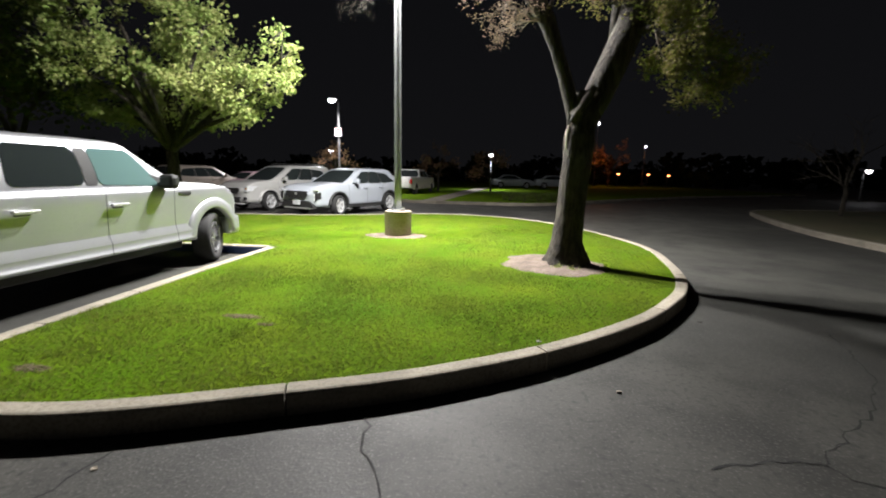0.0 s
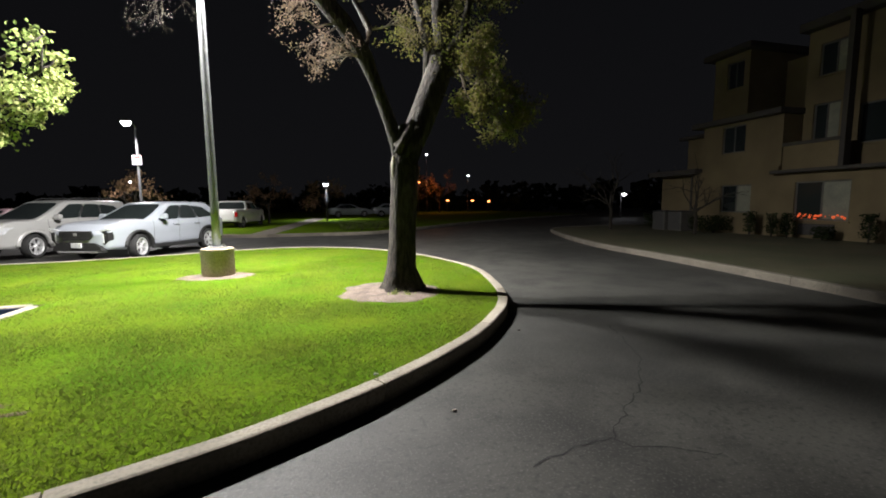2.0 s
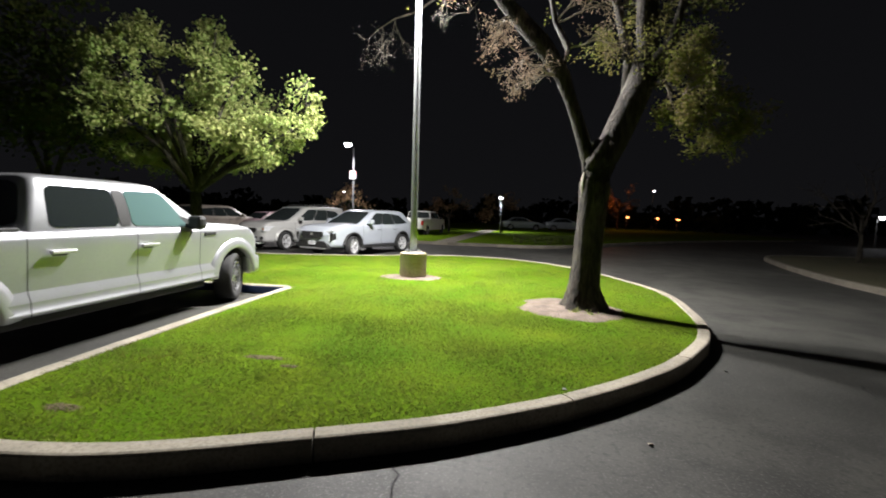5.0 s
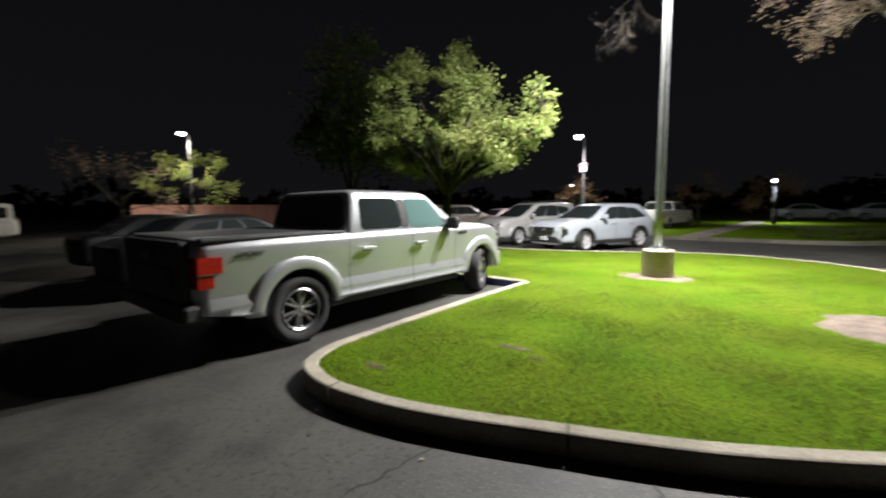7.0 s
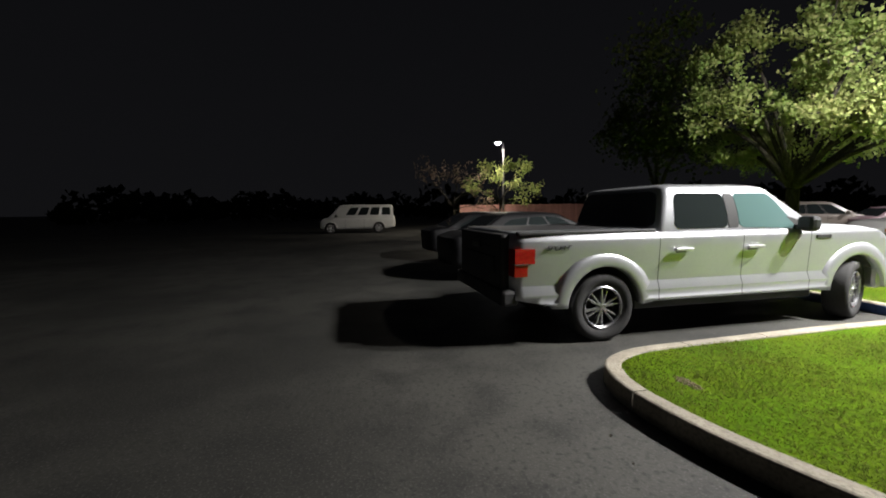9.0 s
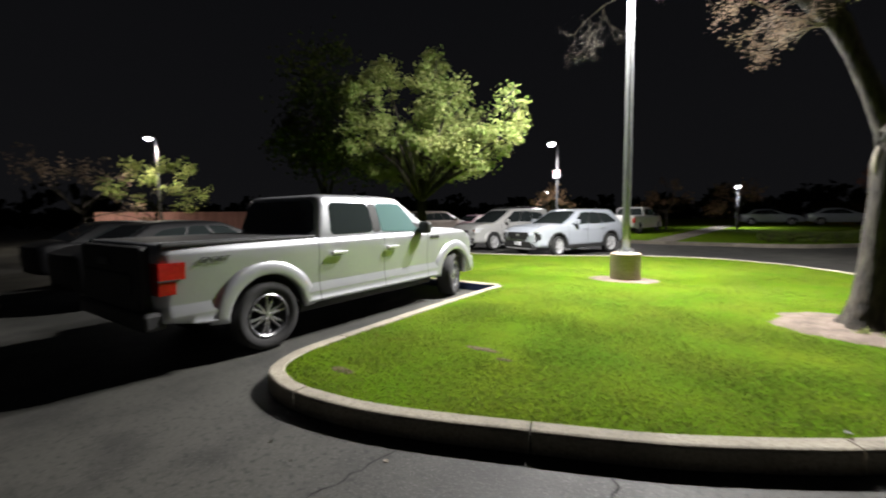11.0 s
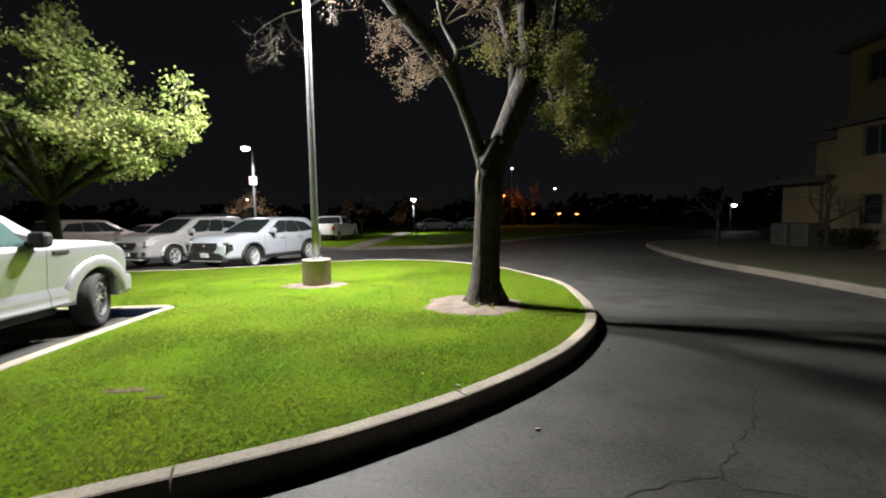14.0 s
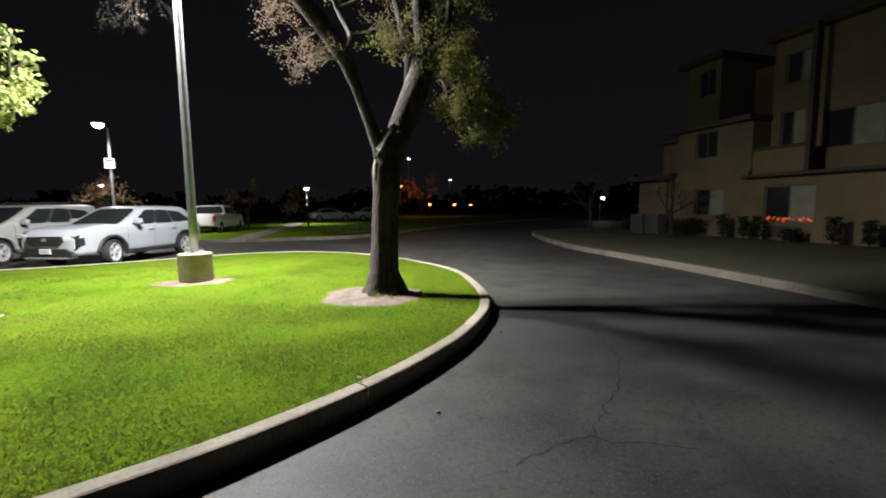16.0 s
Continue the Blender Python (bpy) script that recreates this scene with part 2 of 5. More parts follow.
def part(name, bm, material, parent, label="", smooth=False, m=None):
    """One mesh object under a thing or a part."""
    ob = new(name, finish(name, bm, material, smooth))
    ob.parent = parent
    if m is not None:
        ob.matrix_basis = m
    if label:
        tagged(ob, label)
    return ob


def thing(name, m, label, category, group="", kind=""):
    ob = new(name)
    ob.empty_display_size = 0.2
    ob.matrix_basis = m
    return tagged(ob, label, category, group, kind)


def from_arrays(name, verts, faces, material, smooth=False):
    me = bpy.data.meshes.new(name)
    me.from_pydata([tuple(v) for v in verts], [], [tuple(f) for f in faces])
    for m in material if isinstance(material, (list, tuple)) else [material]:
        me.materials.append(m)
    if smooth:
        me.polygons.foreach_set("use_smooth", [True] * len(me.polygons))
    return me


def block(bm, x0, x1, y0, y1, z0, z1, bevel=0.0, m=None):
    r = bmesh.ops.create_cube(bm, size=1.0)
    vs = r["verts"]
    for v in vs:
        v.co = Vector(((x0 + x1) / 2 + v.co.x * (x1 - x0), (y0 + y1) / 2 + v.co.y * (y1 - y0), (z0 + z1) / 2 + v.co.z * (z1 - z0)))
    if bevel:
        es = list({e for v in vs for e in v.link_edges})
        got = bmesh.ops.bevel(bm, geom=es, offset=bevel, segments=2, affect="EDGES", profile=0.5)
        vs = list({v for v in got["verts"]} | {v for v in vs if v.is_valid})
    if m is not None:
        bmesh.ops.transform(bm, matrix=m, verts=[v for v in vs if v.is_valid])
    return vs


def tube(bm, points, radii, sides=8, cap=True):
    """A tapered tube along points."""
    rings, up = [], Vector((0.13, 0.21, 0.97))
    for i, p in enumerate(points):
        a, b = points[max(0, i - 1)], points[min(len(points) - 1, i + 1)]
        d = (Vector(b) - Vector(a)).normalized()
        u = d.cross(up)
        if u.length < 0.05:
            u = d.cross(Vector((1, 0, 0)))
        u.normalize()
        w = d.cross(u)
        rings.append([bm.verts.new(Vector(p) + radii[i] * (math.cos(2 * math.pi * k / sides) * u + math.sin(2 * math.pi * k / sides) * w)) for k in range(sides)])
    for r0, r1 in zip(rings, rings[1:]):
        for k in range(sides):
            bm.faces.new((r0[k], r0[(k + 1) % sides], r1[(k + 1) % sides], r1[k]))
    if cap:
        bm.faces.new(rings[0][::-1])
        bm.faces.new(rings[-1])
    return rings


def lathe(bm, profile, axis="z", n=24):
    """Turns (radius, height) pairs round an axis."""
    rings = []
    for r, h in profile:
        ring = []
        for k in range(n):
            a = 2 * math.pi * k / n
            c, s = r * math.cos(a), r * math.sin(a)
            ring.append(bm.verts.new((c, s, h) if axis == "z" else (c, h, s)))
        rings.append(ring)
    for r0, r1 in zip(rings, rings[1:]):
        for k in range(n):
            f = (r0[k], r0[(k + 1) % n], r1[(k + 1) % n], r1[k])
            bm.faces.new(f if axis == "z" else f[::-1])
    return rings


def catmull(points, step, closed=False):
    """A smooth line through points, resampled at about step metres."""
    pts = [Vector(p) for p in points]
    n = len(pts)
    out = []
    for i in range(n if closed else n - 1):
        p0 = pts[(i - 1) % n] if closed or i else pts[0]
        p1, p2 = pts[i], pts[(i + 1) % n]
        p3 = pts[(i + 2) % n] if closed or i + 2 < n else pts[-1]
        k = max(1, int((p2 - p1).length / step))
        for j in range(k):
            t = j / k
            out.append(0.5 * ((2 * p1) + (p2 - p0) * t + (2 * p0 - 5 * p1 + 4 * p2 - p3) * t * t + (3 * p1 - p0 - 3 * p2 + p3) * t ** 3))
    if not closed:
        out.append(pts[-1])
    return out


def offset_line(line, d, closed=False):
    """The line moved d metres to its left."""
    out, n = [], len(line)
    for i, p in enumerate(line):
        a = line[(i - 1) % n] if closed or i else p
        b = line[(i + 1) % n] if closed or i + 1 < n else p
        t = (b - a).normalized()
        out.append(p + d * Vector((-t.y, t.x)))
    return out


def sheet(name, outline, z, material, label, category):
    """A flat piece of ground inside an outline."""
    from mathutils.geometry import delaunay_2d_cdt
    n = len(outline)
    vs, _, fs, *_ = delaunay_2d_cdt([Vector((p.x, p.y)) for p in outline], [(i, (i + 1) % n) for i in range(n)], [], 1, 1e-5)
    fs = [f if (vs[f[1]] - vs[f[0]]).cross(vs[f[2]] - vs[f[0]]) > 0 else f[::-1] for f in fs]
    return tagged(new(name, from_arrays(name, [(v.x, v.y, z) for v in vs], fs, material)), label, category, kind="structure")


# ---- ground ----
bm = bmesh.new()
bmesh.ops.create_grid(bm, x_segments=60, y_segments=60, size=600)
tagged(new("ground", finish("ground", bm, M_ASPHALT)), "worn dark grey asphalt of the parking lot and drive", "asphalt", kind="structure")

# the island's kerb: the curved front from the parking bay round to the far drive
FRONT = catmull([(-3.46, 3.2), (-3.42, 2.62), (-3.22, 2.2), (-2.93, 2.04), (-2.56, 1.98), (-2.0, 2.04), (-1.5, 2.18), (-0.95, 2.39), (-0.44, 2.59), (0.0, 2.79),
                 (0.6, 3.14), (1.0, 3.42), (1.45, 3.79), (1.94, 4.27), (2.37, 4.83), (2.69, 5.34), (3.0, 6.13), (3.23, 7.2), (3.35, 8.0), (3.34, 8.8), (3.14, 9.75), (2.75, 11.0),
                 (2.1, 12.3), (1.0, 13.5), (-0.6, 14.2), (-2.2, 14.0), (-4.0, 13.2), (-6.0, 12.6), (-9.0, 12.4)], 0.12)
BAY = [Vector(p) for p in ((-3.46, 3.2), (-3.5, 4.2), (-3.53, 5.4), (-3.52, 6.4), (-3.5, 7.05))]
KW, KH = 0.14, 0.15
kerb = thing("kerb", Matrix(), "pale worn concrete kerb with narrow joints round the lawn", "kerb", kind="structure")


def kerb_pieces(line, parent, width=KW, height=KH, length=1.75, z0=-0.05, material=None, name="kerb_segment"):
    """Kerb stones along a line; the lawn lies to its left."""
    inner = offset_line(line, width)
    start, run = 0, 0.0
    for i in range(1, len(line)):
        run += (line[i] - line[i - 1]).length
        if run >= length or i == len(line) - 1:
            bm = bmesh.new()
            rows = []
            for j in range(start, i + 1):
                o, n = line[j], inner[j]
                if j == start:
                    d = (line[j + 1] - o).normalized() * 0.006
                    o, n = o + d, n + d
                if j == i:
                    d = (line[j - 1] - o).normalized() * 0.006
                    o, n = o + d, n + d
                q = (n - o)
                prof = [(0.0, z0), (0.0, height - 0.02), (0.06, height - 0.006), (0.16, height), (0.9, height), (1.0, height - 0.012), (1.0, z0)]
                rows.append([bm.verts.new((*(o + q * u), z)) for u, z in prof])
            for a, b in zip(rows, rows[1:]):
                for k in range(len(a) - 1):
                    bm.faces.new((a[k], b[k], b[k + 1], a[k + 1]))
            bm.faces.new(rows[0])
            bm.faces.new(rows[-1][::-1])
            part(name, bm, material or M_KERB, parent)
            start, run = i, 0.0


kerb_pieces(FRONT, kerb)
kerb_pieces(BAY[::-1], kerb)
kerb_pieces([Vector((-9.0 + 0.5 * i, 7.05)) for i in range(12)], kerb)
bm = bmesh.new()
block(bm, -6.6, -3.53, 7.044, 7.052, 0.01, 0.128)
part("painted_kerb_face", bm, M_BLUE, kerb, "faded blue paint on the kerb face")

# lawn: a turf sheet inside the kerb
inner = offset_line(FRONT, KW - 0.01)
outline = [Vector((-3.36, 7.19)), Vector((-3.37, 5.4)), Vector((-3.34, 4.2))] + inner + [Vector((-30, 12.0)), Vector((-30, 7.19))]
sheet("lawn", outline, 0.135, M_SOIL, "mown bright green lawn inside the kerb", "lawn")

# ---- vehicles ----


def body_shell(spec):
    """Body below the glass: side grids with wheel arches, a crowned top and rounded ends."""
    bm = bmesh.new()
    x0, x1, r = spec["rear"], spec["front"], spec["arch"]
    axles = (0.0, spec["wheelbase"])
    xs = set(round(v, 4) for v in np.linspace(x0, x1, 60))
    for a in axles:
        xs |= {round(a + r * math.cos(k * math.pi / 16), 4) for k in range(17)}
        xs |= {a - r - 0.004, a + r + 0.004}
    for s in spec["seams"]:
        xs = {v for v in xs if abs(v - s) > 0.02} | {s - 0.005, s + 0.005}
    xs = sorted(xs)
    tops = spec["top"]
    side = spec["side"]
    half = spec["half"]
    mid = (x0 + x1) / 2

    def top(x):
        return float(np.interp(x, [p[0] for p in tops], [p[1] for p in tops]))

    def bottom(x):
        z = float(np.interp(x, [x0, x0 + 0.5, x1 - 0.5, x1], [spec["sill"] + 0.1, spec["sill"], spec["sill"], spec["sill"] + 0.05]))
        for a in axles:
            if abs(x - a) <= r:
                z = max(z, spec["axle"] + math.sqrt(max(0, r * r - (x - a) ** 2)))
        return min(z, top(x) - 0.06)

    def width(x, z):
        e = abs(x - mid) / ((x1 - x0) / 2)
        return half * (1 - spec["pinch"] * e ** 6) * float(np.interp(z, [p[0] for p in side], [p[1] for p in side]))

    levels = sorted({z for z, _ in side} | {0.57, 0.69, 0.92, 1.04})
    rows, cross = len(levels) + 1, 8
    grid = {}
    for s in (-1, 1):
        for i, x in enumerate(xs):
            b, t = bottom(x), top(x)
            for j in range(rows + 1):
                z = b if j == 0 else t if j == rows else min(t, max(b, levels[j - 1]))
                grid[s, i, j] = bm.verts.new((x, s * width(x, z), z))
    seam = {i for i in range(len(xs) - 1) if any(abs((xs[i] + xs[i + 1]) / 2 - q) < 0.004 for q in spec["seams"])}
    for i in range(len(xs) - 1):
        for j in range(rows):
            for s in (-1, 1):
                q = [grid[s, i, j], grid[s, i + 1, j], grid[s, i + 1, j + 1], grid[s, i, j + 1]]
                f = bm.faces.new(q if s < 0 else q[::-1])
                f.material_index = 1 if i in seam else 0
    lids = []
    for i, x in enumerate(xs):
        a, b = grid[-1, i, rows], grid[1, i, rows]
        line = [a]
        for k in range(1, cross):
            u = k / cross
            p = a.co.lerp(b.co, u)
            p.z += spec["crown"] * (1 - (2 * u - 1) ** 4)
            line.append(bm.verts.new(p))
        lids.append(line + [b])
    for i in range(len(xs) - 1):
        for k in range(cross):
            f = bm.faces.new((lids[i][k], lids[i + 1][k], lids[i + 1][k + 1], lids[i][k + 1]))
            f.material_index = 1 if xs[i] < spec["black_until"] and 0 < k < cross - 1 else 0
        f = bm.faces.new((grid[-1, i, 0], grid[1, i, 0], grid[1, i + 1, 0], grid[-1, i + 1, 0]))
        f.material_index = 1
    for i, sign in ((0, -1), (len(xs) - 1, 1)):
        cols = [[grid[-1, i, j] for j in range(rows + 1)]]
        for k in range(1, cross):
            u = k / cross
            col = []
            for j in range(rows + 1):
                p = grid[-1, i, j].co.lerp(grid[1, i, j].co, u)
                p.x += sign * spec["bulge"] * (1 - (2 * u - 1) ** 4) * (0.6 + 0.4 * math.sin(math.pi * j / rows))
                col.append(lids[i][k] if j == rows else bm.verts.new(p))
            cols.append(col)
        cols.append([grid[1, i, j] for j in range(rows + 1)])
        for k in range(cross):
            for j in range(rows):
                q = [cols[k][j], cols[k + 1][j], cols[k + 1][j + 1], cols[k][j + 1]]
                bm.faces.new(q if sign > 0 else q[::-1])
    bmesh.ops.remove_doubles(bm, verts=bm.verts, dist=0.0008)
    bmesh.ops.recalc_face_normals(bm, faces=bm.faces)
    return bm


def cab_point(c, u, v):
    """A place on the cab: u along its length from the rear, v up its height; gives x, half width, z."""
    xr = c["rear0"] + (c["rear1"] - c["rear0"]) * v
    xf = c["front0"] + (c["front1"] - c["front0"]) * (v ** 0.92)
    w = c["w0"] + (c["w1"] - c["w0"]) * v ** 1.25
    return xr + (xf - xr) * u, w, c["z0"] + (c["z1"] - c["z0"]) * v


def cab_shell(c):
    bm = bmesh.new()
    loops = []
    for v, inset, rise in ((-0.12, 0, 0), (0, 0, 0), (0.25, 0, 0), (0.5, 0, 0), (0.75, 0, 0), (0.9, 0.0, 0), (0.96, 0.018, 0), (1.0, 0.07, 0), (1.0, 0.22, 0.02), (1.0, 0.5, 0.032)):
        xr, w, z = cab_point(c, 0, max(0, v))
        xf = cab_point(c, 1, max(0, v))[0]
        if v < 0:
            z -= 0.12
        xr, xf, w = xr + inset, xf - inset * 1.4, w - inset
        rc = 0.09
        loop = []
        for cx, cy, a0 in ((xf - rc, w - rc, 0), (xr + rc, w - rc, 90), (xr + rc, -w + rc, 180), (xf - rc, -w + rc, 270)):
            for k in range(5):
                a = radians(a0 + 22.5 * k)
                loop.append(bm.verts.new((cx + rc * math.cos(a), cy + rc * math.sin(a), z + rise)))
        loops.append(loop)
    n = len(loops[0])
    for a, b in zip(loops, loops[1:]):
        for k in range(n):
            bm.faces.new((a[k], a[(k + 1) % n], b[(k + 1) % n], b[k]))
    bm.faces.new(loops[-1])
    bmesh.ops.recalc_face_normals(bm, faces=bm.faces)
    return bm


def panel(corners, place, out, n=8, m=14, thick=0.02, rounded=0.2):
    """A slab that follows a curved surface: corners in (u, v), place(u, v) on the surface, out the way it faces."""
    bm = bmesh.new()
    a, b, c, d = [Vector(q) for q in corners]
    front, back = {}, {}
    for i in range(n + 1):
        for j in range(m + 1):
            w = j / m
            over = max(0.0, abs(w - 0.5) - 0.5 + rounded) / rounded
            pull = 0.35 * rounded * (1 - math.sqrt(max(0.0, 1 - over * over)))
            u = pull + (i / n) * (1 - 2 * pull)
            p = a.lerp(b, u).lerp(d.lerp(c, u), w)
            q = Vector(place(p.x, p.y))
            front[i, j], back[i, j] = bm.verts.new(q + out * 0.005), bm.verts.new(q - out * thick)
    for i in range(n):
        for j in range(m):
            bm.faces.new((front[i, j], front[i + 1, j], front[i + 1, j + 1], front[i, j + 1]))
    edge = [(i, 0) for i in range(n)] + [(n, j) for j in range(m)] + [(i, m) for i in range(n, 0, -1)] + [(0, j) for j in range(m, 0, -1)]
    for p, q in zip(edge, edge[1:] + edge[:1]):
        bm.faces.new((front[p], back[p], back[q], front[q]))
    bmesh.ops.recalc_face_normals(bm, faces=bm.faces)
    return bm


def wheel_meshes(r, width, spokes, rim_share=0.66, metal=None):
    bm = bmesh.new()
    w = width / 2
    lathe(bm, [(r * rim_share, -w * 0.8), (r * 0.82, -w), (r * 0.94, -w * 0.96), (r * 0.99, -w * 0.72), (r, 0), (r * 0.99, w * 0.72), (r * 0.94, w * 0.96), (r * 0.82, w), (r * rim_share, w * 0.8), (r * rim_share * 0.96, 0), (r * rim_share, -w * 0.8)], "y", 36)
    bmesh.ops.recalc_face_normals(bm, faces=bm.faces)
    tyre = finish("tyre", bm, M_RUBBER, True)
    bm = bmesh.new()
    rr = r * rim_share
    lathe(bm, [(rr * 0.99, w * 0.45), (rr * 1.03, w * 0.85), (rr * 0.97, w * 0.92), (rr * 0.9, w * 0.8), (rr * 0.88, 0.0), (rr * 0.86, -w * 0.8)], "y", 36)
    lathe(bm, [(0.001, w * 0.78), (rr * 0.14, w * 0.76), (rr * 0.2, w * 0.62), (rr * 0.22, 0.2 * w)], "y", 16)
    for k in range(spokes):
        for lean in (-0.17, 0.17):
            m = pose(0, 0, 0, 0, math.degrees(2 * math.pi * k / spokes), 0) @ pose(0, 0, 0, 0, math.degrees(lean), 0)
            block(bm, rr * 0.12, rr * 0.95, w * 0.42, w * 0.72, -rr * 0.055, rr * 0.055, 0.008, m)
    bmesh.ops.recalc_face_normals(bm, faces=bm.faces)
    rim = finish("rim", bm, metal or M_ALLOY, False)
    bm = bmesh.new()
    lathe(bm, [(0.001, -w * 0.05), (rr * 0.9, -w * 0.05), (rr * 0.9, -w * 0.3), (0.001, -w * 0.3)], "y", 24)
    bmesh.ops.recalc_face_normals(bm, faces=bm.faces)
    disc = finish("brake_disc", bm, M_BLACK, False)
    return tyre, rim, disc


def add_wheel(parent, meshes, x, y, z, steer=0.0, turn=0.0):
    hub = new("wheel")
    hub.parent = parent
    hub.matrix_basis = pose(x, y, z, 0, 0, steer + (0 if y > 0 else 180)) @ pose(0, 0, 0, 0, turn, 0)
    for n, me in zip(("tyre", "rim", "brake_disc"), meshes):
        o = new(n, me)
        o.parent = hub
    return hub


def flare(x, y, z, r, s, w=0.05, proud=0.03, r2=None):
    """A rounded lip round a wheel arch."""
    bm = bmesh.new()
    rows = []
    for k in range(25):
        a = math.radians(2 + 176 * k / 24)
        row = []
        for dr, dy in ((-0.012, -0.06), (-0.012, proud), (0.012, proud + 0.012), (w * 0.6, proud * 0.8), (w, 0.0), (w, -0.06)):
            row.append(bm.verts.new((x + (r + dr) * math.cos(a), s * (y + dy), z + (r + dr) * math.sin(a))))
        rows.append(row)
    for a, b in zip(rows, rows[1:]):
        for k in range(len(a) - 1):
            bm.faces.new((a[k], b[k], b[k + 1], a[k + 1]))
    bm.faces.new(rows[0])
    bm.faces.new(rows[-1])
    bmesh.ops.recalc_face_normals(bm, faces=bm.faces)
    return bm


def prism(bm, outline, x0, x1):
    """A block with the given outline across the car, from x0 to x1."""
    back = [bm.verts.new((x0, y, z)) for y, z in outline]
    face = [bm.verts.new((x1, y, z)) for y, z in outline]
    bm.faces.new(back)
    bm.faces.new(face)
    n = len(outline)
    for k in range(n):
        bm.faces.new((back[k], back[(k + 1) % n], face[(k + 1) % n], face[k]))
    bmesh.ops.recalc_face_normals(bm, faces=bm.faces)


def vehicle(name, m, label, category, spec):
    """A car or pickup: body, cab, windows, wheels, mirrors, handles and lamps."""
    car = thing(name, m, label, category, spec.get("group", ""))
    coat = spec["paint"]
    body = part("body", body_shell(spec), [coat, M_BLACK], car, "", True)
    c = spec["cab"]
    part("cab_shell", cab_shell(c), coat, car, "", True)
    for s in (-1, 1):
        # Panels in M_BLACK are pillars and mirror corners, not glass.
        for corners, glass in spec["side_windows"]:
            part("side_panel", panel(corners, lambda u, v: (cab_point(c, u, v)[0], s * cab_point(c, u, v)[1], cab_point(c, u, v)[2]), Vector((0, s, 0))), glass, car, "side window pane or black pillar panel")
    part("windscreen", panel(((-0.86, 0.04), (0.86, 0.04), (0.82, 0.88), (-0.82, 0.88)), lambda u, v: (cab_point(c, 1, v)[0], u * cab_point(c, 1, v)[1], cab_point(c, 1, v)[2]), Vector((0.8, 0, 0.6))), M_GLASS, car, "dark windscreen")
    part("rear_window", panel(((-0.93, 0.10), (0.93, 0.10), (0.90, 0.88), (-0.90, 0.88)), lambda u, v: (cab_point(c, 0, v)[0], u * cab_point(c, 0, v)[1], cab_point(c, 0, v)[2]), Vector((-1, 0, 0.1))), M_GLASS, car, "dark rear window")
    wm = wheel_meshes(spec["wheel"], spec["tyre_width"], spec["spokes"], spec.get("rim_share", 0.66), spec.get("rim_metal"))
    yo = spec["half"] - spec["tyre_width"] / 2 - spec.get("inset", 0.02)
    for s in (-1, 1):
        add_wheel(car, wm, 0, s * yo, spec["wheel"], 0, 20)
        add_wheel(car, wm, spec["wheelbase"], s * yo, spec["wheel"], spec.get("steer", 0), 7)
        for x in (0, spec["wheelbase"]):
            part("wheel_arch_lip", flare(x, spec["half"] * spec["lip"], spec["axle"], spec["arch"], s, spec["lip_w"], spec["lip_proud"]), spec.get("lip_paint", coat), body, "", True)
        for hx, hz in spec["handles"]:
            bm = bmesh.new()
            y = s * spec["half"] * 0.995
            block(bm, hx - 0.12, hx + 0.12, min(y - s * 0.004, y + s * 0.040), max(y - s * 0.004, y + s * 0.034), hz - 0.018, hz + 0.018, 0.008)
            part("door_handle", bm, spec.get("handle_paint", coat), body, spec.get("handle_label", ""))
            # Raised dark block in place of a recess; its shade is the colour.
            bm = bmesh.new()
            block(bm, hx - 0.10, hx + 0.04, min(y, y + s * 0.010), max(y, y + s * 0.010), hz - 0.036, hz + 0.010, 0.004)
            part("handle_shade_block", bm, M_GREYPLASTIC, body, "raised dark block for the shade of the handle recess")
        mx, mz = spec["mirror"]
        bm = bmesh.new()
        y = s * (c["w0"] + 0.0)
        block(bm, mx - 0.07, mx + 0.08, min(y + s * 0.05, y + s * 0.26), max(y + s * 0.05, y + s * 0.26), mz, mz + spec["mirror_h"], 0.05)
        block(bm, mx - 0.03, mx + 0.05, min(y - s * 0.08, y + s * 0.08), max(y - s * 0.08, y + s * 0.08), mz + 0.02, mz + 0.08, 0.01)
        part("side_mirror", bm, spec["mirror_paint"], car)
    return car, body


